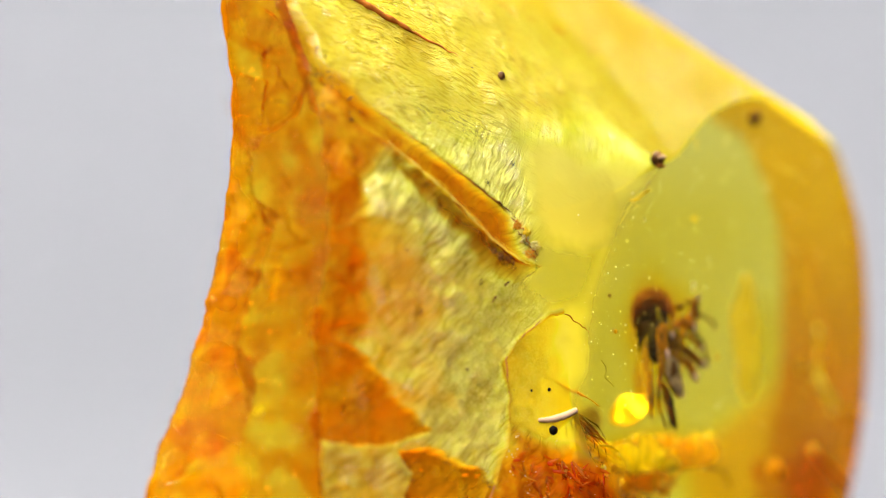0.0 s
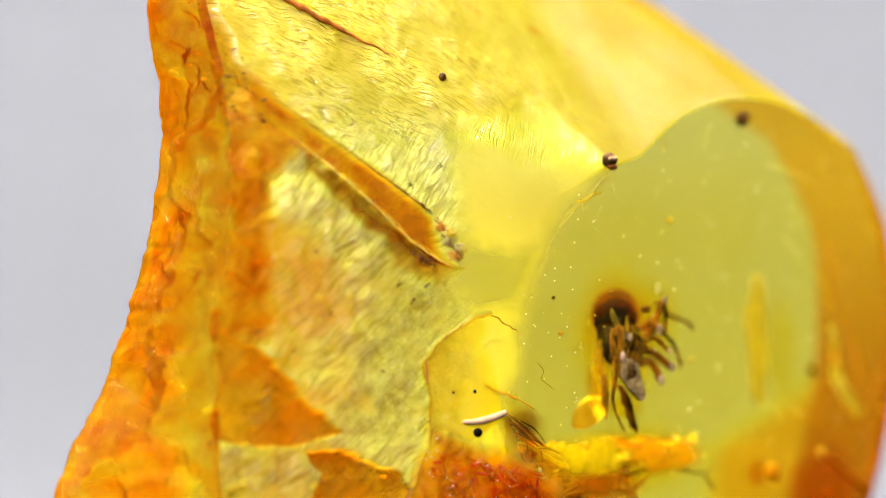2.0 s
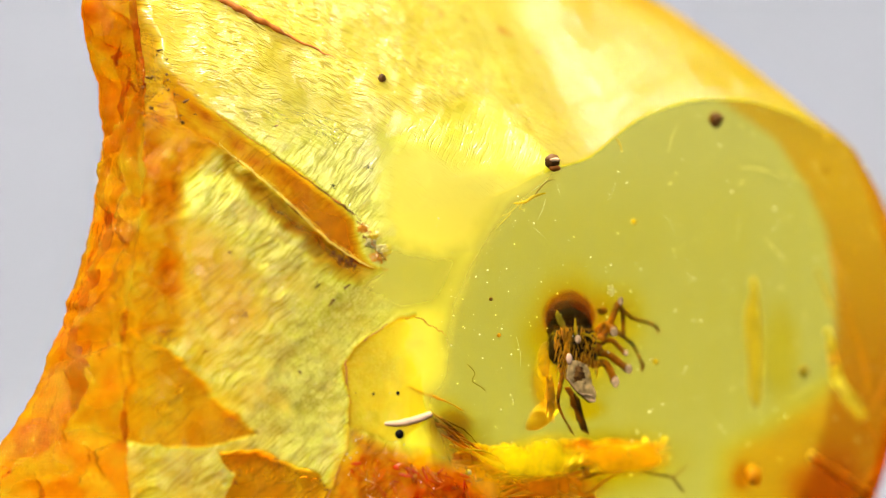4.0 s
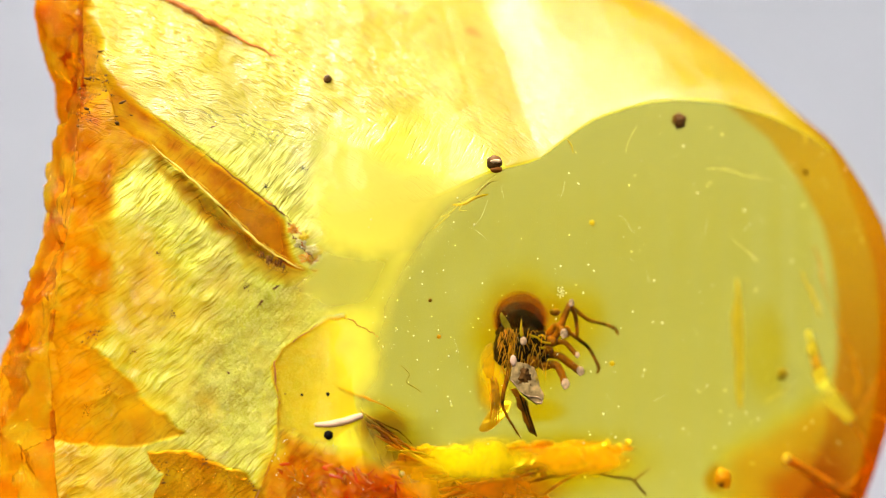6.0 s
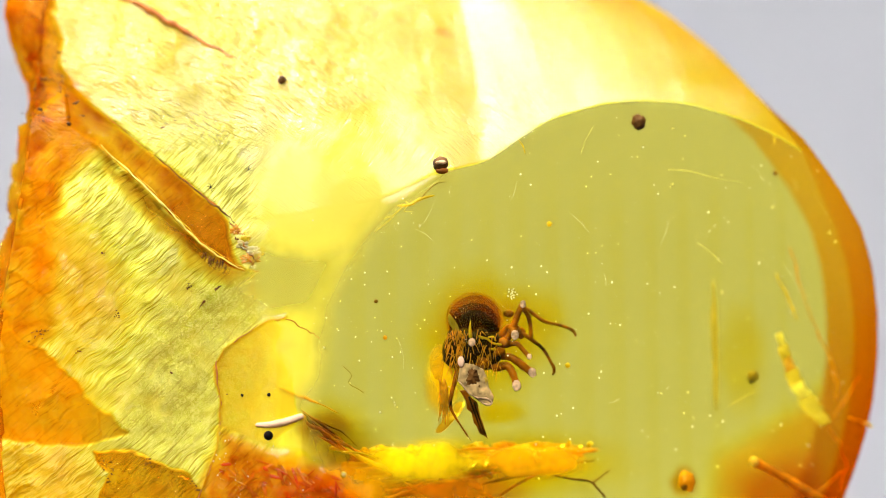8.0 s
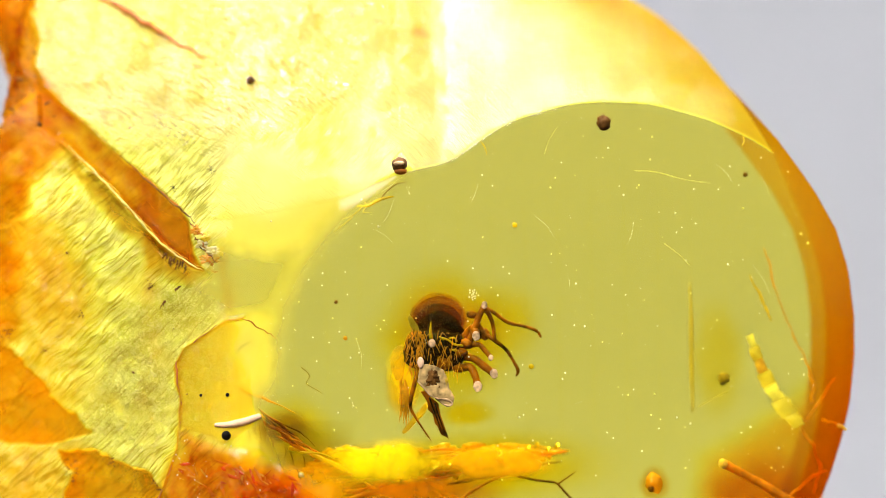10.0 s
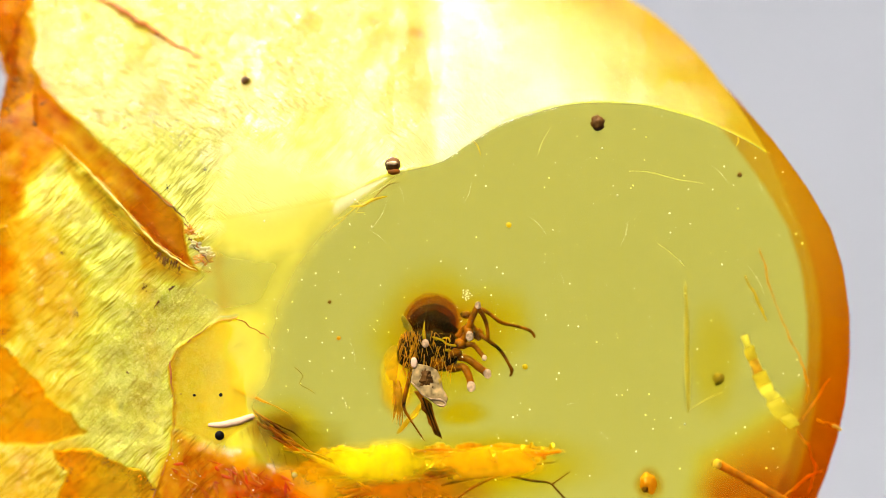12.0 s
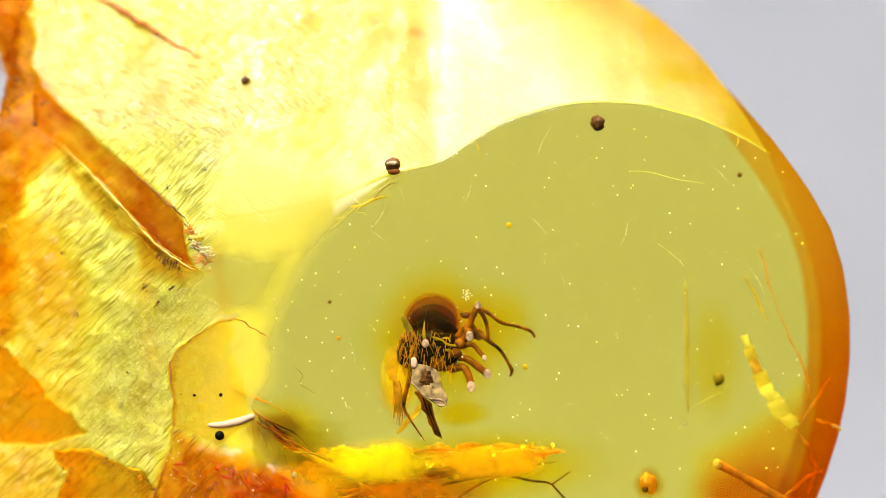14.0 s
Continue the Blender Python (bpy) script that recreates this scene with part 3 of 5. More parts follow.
def resin(name, tint, flesh, clear, rough=0.25, shine=0.04, back=0.5, rugged=0.00006):
    """Stained resin: part of the light goes straight through and is coloured, part is scattered."""
    m, n, l = node_material(name)
    out, tc, tex = n.new("ShaderNodeOutputMaterial"), n.new("ShaderNodeTexCoord"), n.new("ShaderNodeTexNoise")
    tex.inputs["Scale"].default_value, tex.inputs["Detail"].default_value = 2600, 5
    l.new(tc.outputs["Object"], tex.inputs["Vector"])
    flow, dull, glow_, gloss = n.new("ShaderNodeBsdfTransparent"), n.new("ShaderNodeBsdfDiffuse"), n.new("ShaderNodeBsdfTranslucent"), n.new("ShaderNodeBsdfGlossy")
    relief = n.new("ShaderNodeBump")
    relief.inputs["Distance"].default_value = rugged
    l.new(tex.outputs["Fac"], relief.inputs["Height"])
    ramp = n.new("ShaderNodeValToRGB")
    ramp.color_ramp.elements[0].position, ramp.color_ramp.elements[1].position = 0.32, 0.68
    ramp.color_ramp.elements[0].color = (*[c * 0.55 for c in flesh], 1)
    ramp.color_ramp.elements[1].color = (*flesh, 1)
    l.new(tex.outputs["Fac"], ramp.inputs["Fac"])
    flow.inputs["Color"].default_value = (*tint, 1)
    gloss.inputs["Roughness"].default_value = rough
    for q in (dull, glow_):
        l.new(ramp.outputs["Color"], q.inputs["Color"])
    for q in (dull, glow_, gloss):
        l.new(relief.outputs["Normal"], q.inputs["Normal"])
    a, b, c = n.new("ShaderNodeMixShader"), n.new("ShaderNodeMixShader"), n.new("ShaderNodeMixShader")
    a.inputs["Fac"].default_value, c.inputs["Fac"].default_value = back, shine
    l.new(dull.outputs[0], a.inputs[1])
    l.new(glow_.outputs[0], a.inputs[2])
    see = n.new("ShaderNodeMath")
    see.operation, see.use_clamp = "MULTIPLY_ADD", True
    see.inputs[1].default_value, see.inputs[2].default_value = 0.8, clear - 0.4
    l.new(tex.outputs["Fac"], see.inputs[0])
    l.new(see.outputs[0], b.inputs["Fac"])
    l.new(a.outputs[0], b.inputs[1])
    l.new(flow.outputs[0], b.inputs[2])
    l.new(b.outputs[0], c.inputs[1])
    l.new(gloss.outputs[0], c.inputs[2])
    l.new(c.outputs[0], out.inputs["Surface"])
    return m


GOLD = resin("golden_resin", (1.0, 0.90, 0.20), (1.0, 0.78, 0.05), 0.3, 0.15, 0.06, 0.5, 0.00002)
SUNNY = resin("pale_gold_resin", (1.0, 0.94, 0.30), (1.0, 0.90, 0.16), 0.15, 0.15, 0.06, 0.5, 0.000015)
FIBRE = resin("plant_orange", (0.97, 0.66, 0.08), (0.97, 0.52, 0.03), 0.35)
WING = resin("wing_flake", (0.99, 0.93, 0.45), (0.95, 0.86, 0.36), 0.35)
SEAM = resin("pale_orange_seam", (0.95, 0.58, 0.18), (0.88, 0.42, 0.12), 0.4, 0.25, 0.02)
EMBER = resin("ember_resin", (0.90, 0.34, 0.02), (0.88, 0.27, 0.01), 0.45, 0.2, 0.015)

RUBY = resin("ruby_resin", (0.95, 0.26, 0.01), (0.95, 0.20, 0.01), 0.5, 0.12, 0.05)
BLAZE = resin("blaze_resin", (1.0, 0.50, 0.03), (1.0, 0.42, 0.02), 0.5, 0.12, 0.06)

HUSK = plain("pale_husk", (0.90, 0.78, 0.42), 0.4, 0.3, 2500, 0.5, 0.3, 0.5)
FLAKE = plain("pale_orange_flake", (0.95, 0.60, 0.22), 0.4, 0.35, 2500, 0.5, 0.3, 0.5)
SMUDGE = plain("smudge", (0.30, 0.22, 0.03), 0.6, 0.5, 3000, 0.4, 0.2, 0.4)
# the plant bundle's stuffs: dense, glowing with the light behind them
STRAW = plain("straw_gold", (1.0, 0.56, 0.02), 0.3, 0.3, 2000, 0.5, 0.6, 0.6)
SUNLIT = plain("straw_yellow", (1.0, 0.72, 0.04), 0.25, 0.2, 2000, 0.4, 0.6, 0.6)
COPPER = plain("straw_orange", (0.97, 0.38, 0.015), 0.35, 0.35, 2500, 0.3, 0.4, 0.55)
TAWNY = plain("straw_tawny", (0.55, 0.20, 0.015), 0.4, 0.5, 2500, 0.4, 0.4, 0.45)


def part(name, bm, material, parent, label=""):
    for f in bm.faces:
        f.smooth = True
    bmesh.ops.recalc_face_normals(bm, faces=bm.faces[:])
    me = bpy.data.meshes.new(name)
    bm.to_mesh(me)
    bm.free()
    me.materials.append(material)
    ob = new(name, me)
    ob.parent = parent
    if label:
        tagged(ob, label)
    return ob


def spot(x, z, deep=0.0):
    """A place under the amber's front, in millimetres."""
    return Vector((x, float(front(np.array(x), np.array(z))) + deep, z))


def add_tube(bm, points, radii, sides=8):
    """A tapering limb along points (millimetres), with rounded ends."""
    pts = [Vector(p) for p in points]
    # rounded course
    fine, rad = [], []
    for i in range(len(pts) - 1):
        a, b, c, d = pts[max(i - 1, 0)], pts[i], pts[i + 1], pts[min(i + 2, len(pts) - 1)]
        for k in range(4):
            t = k / 4
            fine.append(0.5 * (2 * b + (c - a) * t + (2 * a - 5 * b + 4 * c - d) * t * t + (3 * b - a - 3 * c + d) * t ** 3))
            rad.append(radii[i] + (radii[i + 1] - radii[i]) * t)
    fine.append(pts[-1])
    rad.append(radii[-1])
    rings = []
    for i, (p, r) in enumerate(zip(fine, rad)):
        way = (fine[min(i + 1, len(fine) - 1)] - fine[max(i - 1, 0)]).normalized()
        u = way.cross(Vector((0.13, 1, 0.07))).normalized()
        v = way.cross(u)
        r *= 1 + 0.16 * noise.noise(p * 9.0)
        rings.append([bm.verts.new((p + r * (math.cos(6.2832 * k / sides) * u + math.sin(6.2832 * k / sides) * v)) * MM) for k in range(sides)])
    for a, b in zip(rings, rings[1:]):
        for k in range(sides):
            bm.faces.new((a[k], a[(k + 1) % sides], b[(k + 1) % sides], b[k]))
    for ring, i, way in ((rings[0], 0, -1), (rings[-1], -1, 1)):
        tip = bm.verts.new((fine[i] + 0.5 * rad[i] * way * (fine[i] - fine[i - 1 if i else 1]).normalized() * (1 if i else -1)) * MM)
        for k in range(sides):
            bm.faces.new((ring[k], ring[(k + 1) % sides], tip))
    return bm


def tube(points, radii, sides=8):
    return add_tube(bmesh.new(), points, radii, sides)


def add_blob(bm, centre, size, rough=0.12, detail=2, seed=0.0, freq=2.0):
    """A rounded uneven lump (millimetres)."""
    made = bmesh.ops.create_icosphere(bm, subdivisions=detail, radius=1.0)
    c, s = Vector(centre), Vector(size)
    for v in made["verts"]:
        k = 1 + rough * noise.noise(v.co * freq + Vector((seed, seed * 2, 7)))
        v.co = (c + Vector(v.co[i] * s[i] * k for i in range(3))) * MM
    return bm


def blob(centre, size, rough=0.12, detail=2, seed=0.0, freq=2.0):
    return add_blob(bmesh.new(), centre, size, rough, detail, seed, freq)


def plate(outline, depth, thick, dome=0.0):
    """A thin flake: outline in x and z, depth a function of them; domed towards the viewer."""
    bm = bmesh.new()
    cx, cz = sum(p[0] for p in outline) / len(outline), sum(p[1] for p in outline) / len(outline)
    rings = []
    for f in (0.0, 0.3, 0.55, 0.8, 0.94, 1.0):
        ring = []
        for x, z in outline if f else [(cx, cz)]:
            px, pz = cx + (x - cx) * f, cz + (z - cz) * f
            lift = dome * (1 - f * f) + 0.3 * thick * noise.noise(Vector((px * 4, pz * 4, 3)))
            ring.append(bm.verts.new(Vector((px, depth(px, pz) - lift, pz)) * MM))
        rings.append(ring)
    n = len(outline)
    for k in range(n):
        bm.faces.new((rings[0][0], rings[1][k], rings[1][(k + 1) % n]))
    for a, b in zip(rings[1:], rings[2:]):
        for k in range(n):
            bm.faces.new((a[k], b[k], b[(k + 1) % n], a[(k + 1) % n]))
    made = bmesh.ops.extrude_face_region(bm, geom=bm.faces[:])
    for v in made["geom"]:
        if isinstance(v, bmesh.types.BMVert):
            v.co.y += thick * MM
    return bm


# the insect: x and height about its thorax, depth behind the polished face
IX, IZ = 0.62, -2.42


def at(p, deep):
    x, z = IX + p[0], IZ + p[1]
    return Vector((x, float(polished(x)) + deep, z))


def insect():
    bug = part("insect", add_blob(add_blob(blob(at((-0.12, -0.03), 0.58), (0.74, 0.44, 0.62), 0.3, 3, 1.0, 3), at((-0.58, -0.12), 0.45), (0.38, 0.30, 0.50), 0.3, 3, 2.0, 4), at((0.18, -0.24), 0.5), (0.40, 0.32, 0.42), 0.25, 3, 3.0, 4), DARK, amber, "small dark brown insect trapped in the amber")
    # the abdomen shows light only where it is thin: skins one within the other, darker inwards
    part("abdomen", blob(at((-0.06, 0.68), 0.80), (0.76, 0.52, 0.72), 0.05, 4, 4.0), resin("chitin_skin", (0.97, 0.80, 0.22), (0.30, 0.12, 0.006), 0.96, 0.4, 0.003), bug, "glossy translucent brown domed abdomen")
    for k, (size, tint) in enumerate(((0.93, (0.84, 0.62, 0.08)), (0.85, (0.60, 0.39, 0.03)), (0.75, (0.30, 0.16, 0.01)))):
        part("inner_skin", blob(at((-0.06, 0.66 - 0.13 * k), 0.80), (0.75 * size, 0.52 * size, 0.71 * size), 0.08, 3, 4.2 + k), resin("chitin_inner", tint, (0.05, 0.014, 0.001), 0.93, 0.4, 0.001), bug)
    part("abdomen_core", blob(at((-0.05, 0.30), 0.82), (0.58, 0.36, 0.42), 0.35, 4, 4.6, 2.5), DOME, bug)
    part("head", blob(at((-0.79, -0.18), 0.35), (0.22, 0.22, 0.36), 0.2, 3, 5.0, 3), DARK, bug)
    # jointed legs; those cut by the polishing end in pale discs
    legs = [
        ([(0.61, -0.00), (0.80, 0.23), (0.96, 0.67), (1.13, 1.04)], (0.5, 0.3, 0.12, 0.10), (0.12, 0.12, 0.10, 0.10), (1.15, 1.07), 0.085),
        ([(1.13, 1.02), (1.28, 0.79), (1.37, 0.52), (1.40, 0.12)], (0.10, 0.15, 0.25, 0.3), (0.09, 0.075, 0.065, 0.05), None, 0),
        ([(0.98, 0.55), (1.13, 0.34), (1.41, 0.12), (1.71, -0.13), (1.92, -0.48), (2.01, -0.68), (1.96, -0.82)], (0.5, 0.45, 0.35, 0.3, 0.3, 0.3, 0.3), (0.07, 0.07, 0.065, 0.055, 0.05, 0.06, 0.03), None, 0),
        ([(1.22, 0.98), (1.46, 0.82), (1.77, 0.59), (2.20, 0.48), (2.53, 0.35), (2.63, 0.18)], (0.45, 0.4, 0.4, 0.4, 0.42, 0.42), (0.06, 0.06, 0.06, 0.05, 0.055, 0.03), None, 0),
        ([(0.61, 0.24), (0.82, 0.46), (0.90, 0.37), (0.91, 0.26)], (0.5, 0.3, 0.14, 0.07), (0.12, 0.12, 0.12, 0.12), (0.91, 0.26), 0.115),
        ([(0.73, -0.00), (0.98, 0.03), (1.16, -0.15), (1.29, -0.32)], (0.4, 0.25, 0.15, 0.06), (0.09, 0.08, 0.075, 0.07), (1.29, -0.32), 0.07),
        ([(0.61, -0.30), (0.85, -0.34), (1.13, -0.56), (1.37, -0.74)], (0.45, 0.25, 0.14, 0.07), (0.12, 0.12, 0.12, 0.12), (1.37, -0.74), 0.115),
        ([(0.43, -0.61), (0.73, -0.56), (0.87, -0.79), (0.93, -1.07)], (0.45, 0.28, 0.15, 0.07), (0.12, 0.13, 0.115, 0.12), (0.93, -1.07), 0.125),
        ([(-0.58, -0.43), (-0.70, -0.85), (-0.82, -1.28), (-0.85, -1.59), (-0.70, -1.89), (-0.55, -2.13), (-0.40, -2.38)], (0.2, 0.15, 0.15, 0.15, 0.2, 0.2, 0.22), (0.08, 0.075, 0.065, 0.05, 0.04, 0.03, 0.015), None, 0),
    ]
    for course, deep, radii, cut, wide in legs:
        limb = tube([at(p, d) for p, d in zip(course, deep)], [0.85 * r for r in radii], 9)
        for v in limb.verts:
            v.co.y = max(v.co.y, (float(polished(v.co.x / MM)) + 0.02) * MM)
        part("leg", limb, LEG, bug)
        if cut:
            c = at(cut, -0.004)
            disc = bmesh.new()
            add_blob(disc, c, (wide * 0.9, 0.012, wide * 1.15), 0.2, 3, cut[0] * 9)
            part("cut_end", disc, CUT, bug, "pale polished cut through a leg")
    # comb of hairs on the trailing leg and round the body
    for k in range(9):
        a = at((-0.86 + 0.055 * k, -1.62 - 0.085 * k), 0.18)
        part("hair", tube([a, a + Vector((0.05, 0.01, -0.11)), a + Vector((0.11, 0.02, -0.19))], (0.014, 0.012, 0.004), 5), LEG, bug)
    for k in range(170):
        a = at((-0.90 + (0.45 if k < 85 else 1.4) * random.random(), 0.45 - 1.15 * random.random()), 0.03 + 0.10 * random.random())
        w = Vector((random.uniform(-0.14, 0.12), random.uniform(-0.02, 0.04), random.uniform(-0.42, -0.05 if k % 4 else 0.2)))
        part("bristle", tube([a, a + w * 0.6, a + w + Vector((0, 0, -0.03))], (0.013, 0.009, 0.002), 5), BRISTLE, bug)
    for k in range(26):
        a = at((-1.12 + 0.16 * random.random(), -0.85 - 0.3 * random.random()), 0.3)
        w = Vector((0.20 * random.random() - 0.06, 0.03, -0.5 - 0.5 * random.random()))
        part("brush_hair", tube([a, a + w * 0.5 + Vector((0.03, 0, 0)), a + w], (0.03, 0.022, 0.006), 5), BRISTLE, bug)
    flake = plate([(-1.37, -0.30), (-1.28, -0.06), (-1.10, 0.07), (-0.95, -0.00), (-0.98, -0.49), (-1.04, -0.91), (-1.22, -0.85), (-1.34, -0.61)], lambda x, z: polished(x + IX) + 0.35, 0.03, 0.05)
    flake.transform(Matrix.Translation((IX * MM, 0, IZ * MM)))
    part("wing", flake, resin("clear_wing", (0.99, 0.90, 0.35), (0.90, 0.72, 0.14), 0.78, 0.3, 0.03), bug, "translucent golden wing remnant")
    # the pale opened body, ground flat by the polishing
    fill = plate([(-0.60, -0.58), (-0.46, -0.44), (-0.21, -0.49), (0.03, -0.61), (0.15, -0.85), (0.18, -1.10), (0.32, -1.34), (0.27, -1.51), (0.11, -1.60), (-0.09, -1.46), (-0.35, -1.25), (-0.52, -1.04), (-0.66, -0.90)], lambda x, z: polished(x + IX) + 0.012, 0.12, 0.018)
    fill.transform(Matrix.Translation((IX * MM, 0, IZ * MM)))
    part("body_cut", fill, BEIGE, bug, "beige ground-open underside of the insect")
    rimline = [at(p, 0.0) for p in ((-0.66, -0.90), (-0.52, -1.05), (-0.35, -1.26), (-0.12, -1.37), (0.11, -1.40), (0.24, -1.49), (0.18, -1.56), (-0.01, -1.51))]
    part("cut_rim", tube(rimline, (0.012, 0.022, 0.012, 0.022, 0.035, 0.025, 0.03, 0.012), 8), CUT, bug)
    part("cut_rim", blob(at((-0.56, -0.41), 0.0), (0.09, 0.02, 0.15), 0.3, 2, 3.3), PINK, bug)
    part("dark_core", blob(at((-0.29, -0.82), 0.0), (0.16, 0.018, 0.19), 1.0, 4, 6.0, 4), BARK, bug)
    part("dark_core", blob(at((-0.12, -1.04), 0.0), (0.06, 0.014, 0.09), 0.9, 3, 7.5, 4), BARK, bug)
    part("eye", blob(at((-0.26, 0.10), 0.02), (0.10, 0.03, 0.115), 0.08, 3, 8.0), CUT, bug, "pale bead")
    part("spine", tube([at((-0.28, 0.23), 0.08), at((-0.29, 0.43), 0.1), at((-0.27, 0.67), 0.12)], (0.055, 0.035, 0.006), 8), GOLD, bug, "pointed golden spine")
    leaf = plate([(-0.88, 0.76), (-0.84, 0.87), (-0.73, 0.74), (-0.61, 0.55), (-0.56, 0.38), (-0.70, 0.40), (-0.82, 0.55)], lambda x, z: polished(x + IX) + 0.12, 0.05, 0.02)
    leaf.transform(Matrix.Translation((IX * MM, 0, IZ * MM)))
    part("spine", leaf, plain("olive_spine", (0.32, 0.25, 0.05), 0.4, 0.4, 4000, 0.4, 0.4, 0.3), bug, "olive leaf-shaped spine")
    sting = plate([(-0.58, -1.17), (-0.43, -1.16), (-0.30, -1.34), (-0.12, -1.49), (-0.05, -1.83), (0.05, -2.13), (0.15, -2.45), (0.06, -2.38), (-0.06, -2.32), (-0.15, -2.10), (-0.21, -2.04), (-0.27, -1.77), (-0.39, -1.66), (-0.41, -1.34)], lambda x, z: polished(x + IX) + 0.18, 0.10, 0.05)
    sting.transform(Matrix.Translation((IX * MM, 0, IZ * MM)))
    part("hind_leg", sting, LEG, bug, "splintered brown hind leg")
    for u in (((-0.35, -1.34), (-0.18, -1.83), (-0.03, -2.27)), ((-0.21, -1.49), (-0.09, -1.89), (0.06, -2.32))):
        part("hind_leg_ridge", tube([at(p, 0.12) for p in u], (0.025, 0.022, 0.008), 6), DARK, bug)
    for u, r in ((((0.00, 0.23), (0.18, 0.17), (0.32, 0.06), (0.55, 0.01)), 0.03), (((0.20, 0.21), (0.34, 0.23), (0.40, 0.12)), 0.025), (((-0.06, 0.26), (0.06, 0.18)), 0.03), (((0.27, -0.09), (0.40, -0.11)), 0.03)):
        part("yellow_crease", tube([at(p, 0.10) for p in u], [r] * len(u), 6), GOLD, bug)
    for c, w, d, sd in (((0.46, -0.18), (0.24, 0.2, 0.14), 0.35, 1), ((0.06, -0.46), (0.22, 0.16, 0.16), 0.25, 2), ((0.67, 0.06), (0.20, 0.2, 0.14), 0.4, 3), ((0.49, -0.58), (0.22, 0.16, 0.12), 0.3, 4), ((0.82, 0.82), (0.14, 0.12, 0.10), 0.45, 5), ((1.13, 0.30), (0.14, 0.12, 0.16), 0.5, 6)):
        part("joint", blob(at(c, d), w, 0.35, 3, sd, 3), LEG, bug)
    for k in range(16):
        c = (0.86 + 0.17 * math.cos(k * 2.4) * (k / 16), 1.36 + 0.15 * math.sin(k * 2.4) * (k / 16) ** 0.5)
        part("air_fleck", blob(at(c, 0.0), (0.022, 0.01, 0.018), 0.5, 1, k), DUST, bug)
    return bug


insect()


def film_material(name, tint):
    """Coloured resin film that fades out towards its rim."""
    m, n, l = node_material(name)
    flow, mixc, at_, out = n.new("ShaderNodeBsdfTransparent"), n.new("ShaderNodeMix"), n.new("ShaderNodeAttribute"), n.new("ShaderNodeOutputMaterial")
    tc, tex, mul = n.new("ShaderNodeTexCoord"), n.new("ShaderNodeTexNoise"), n.new("ShaderNodeMath")
    mixc.data_type = "RGBA"
    at_.attribute_type, at_.attribute_name = "GEOMETRY", "film"
    tex.inputs["Scale"].default_value, tex.inputs["Detail"].default_value = 1500, 4
    mul.operation, mul.use_clamp = "MULTIPLY_ADD", True
    mul.inputs[2].default_value = 0.0
    l.new(tc.outputs["Object"], tex.inputs["Vector"])
    add = n.new("ShaderNodeMath")
    add.operation = "ADD"
    add.inputs[1].default_value = 0.5
    l.new(tex.outputs["Fac"], add.inputs[0])
    l.new(add.outputs[0], mul.inputs[0])
    l.new(at_.outputs["Fac"], mul.inputs[1])
    l.new(mul.outputs[0], mixc.inputs["Factor"])
    mixc.inputs["A"].default_value, mixc.inputs["B"].default_value = (1, 1, 1, 1), (*tint, 1)
    l.new(mixc.outputs["Result"], flow.inputs["Color"])
    l.new(flow.outputs[0], out.inputs["Surface"])
    return m


GOLD_FILM = film_material("golden_film", (0.93, 0.66, 0.03))
HALO_FILM = film_material("halo_film", (0.99, 0.88, 0.03))
ORANGE_FILM = film_material("orange_film", (0.85, 0.36, 0.01))


def cloud_material(name, colour):
    """A glow given as cloudy resin: it scatters the light, dense in its middle and fading out towards its rim."""
    m, n, l = node_material(name)
    flow, dull, back, half, mix = n.new("ShaderNodeBsdfTransparent"), n.new("ShaderNodeBsdfDiffuse"), n.new("ShaderNodeBsdfTranslucent"), n.new("ShaderNodeMixShader"), n.new("ShaderNodeMixShader")
    out, at_, tc, tex, dense = n.new("ShaderNodeOutputMaterial"), n.new("ShaderNodeAttribute"), n.new("ShaderNodeTexCoord"), n.new("ShaderNodeTexNoise"), n.new("ShaderNodeMath")
    at_.attribute_type, at_.attribute_name = "GEOMETRY", "film"
    tex.inputs["Scale"].default_value, tex.inputs["Detail"].default_value = 1300, 3
    l.new(tc.outputs["Object"], tex.inputs["Vector"])
    swing = n.new("ShaderNodeMath")
    swing.operation, swing.inputs[1].default_value, swing.inputs[2].default_value = "MULTIPLY_ADD", 2.4, -0.45
    l.new(tex.outputs["Fac"], swing.inputs[0])
    dense.operation, dense.use_clamp = "MULTIPLY", True
    l.new(swing.outputs[0], dense.inputs[0])
    l.new(at_.outputs["Fac"], dense.inputs[1])
    flow.inputs["Color"].default_value = (1, 1, 1, 1)
    dull.inputs["Color"].default_value = back.inputs["Color"].default_value = (*colour, 1)
    l.new(dull.outputs[0], half.inputs[1])
    l.new(back.outputs[0], half.inputs[2])
    l.new(dense.outputs[0], mix.inputs["Fac"])
    l.new(flow.outputs[0], mix.inputs[1])
    l.new(half.outputs[0], mix.inputs[2])
    l.new(mix.outputs[0], out.inputs["Surface"])
    return m


GLOW_CLOUD = cloud_material("glowing_cloud", (1.0, 0.86, 0.03))
EMBER_CLOUD = cloud_material("ember_cloud", (0.95, 0.36, 0.01))
HONEY_CLOUD = cloud_material("honey_cloud", (1.0, 0.58, 0.015))


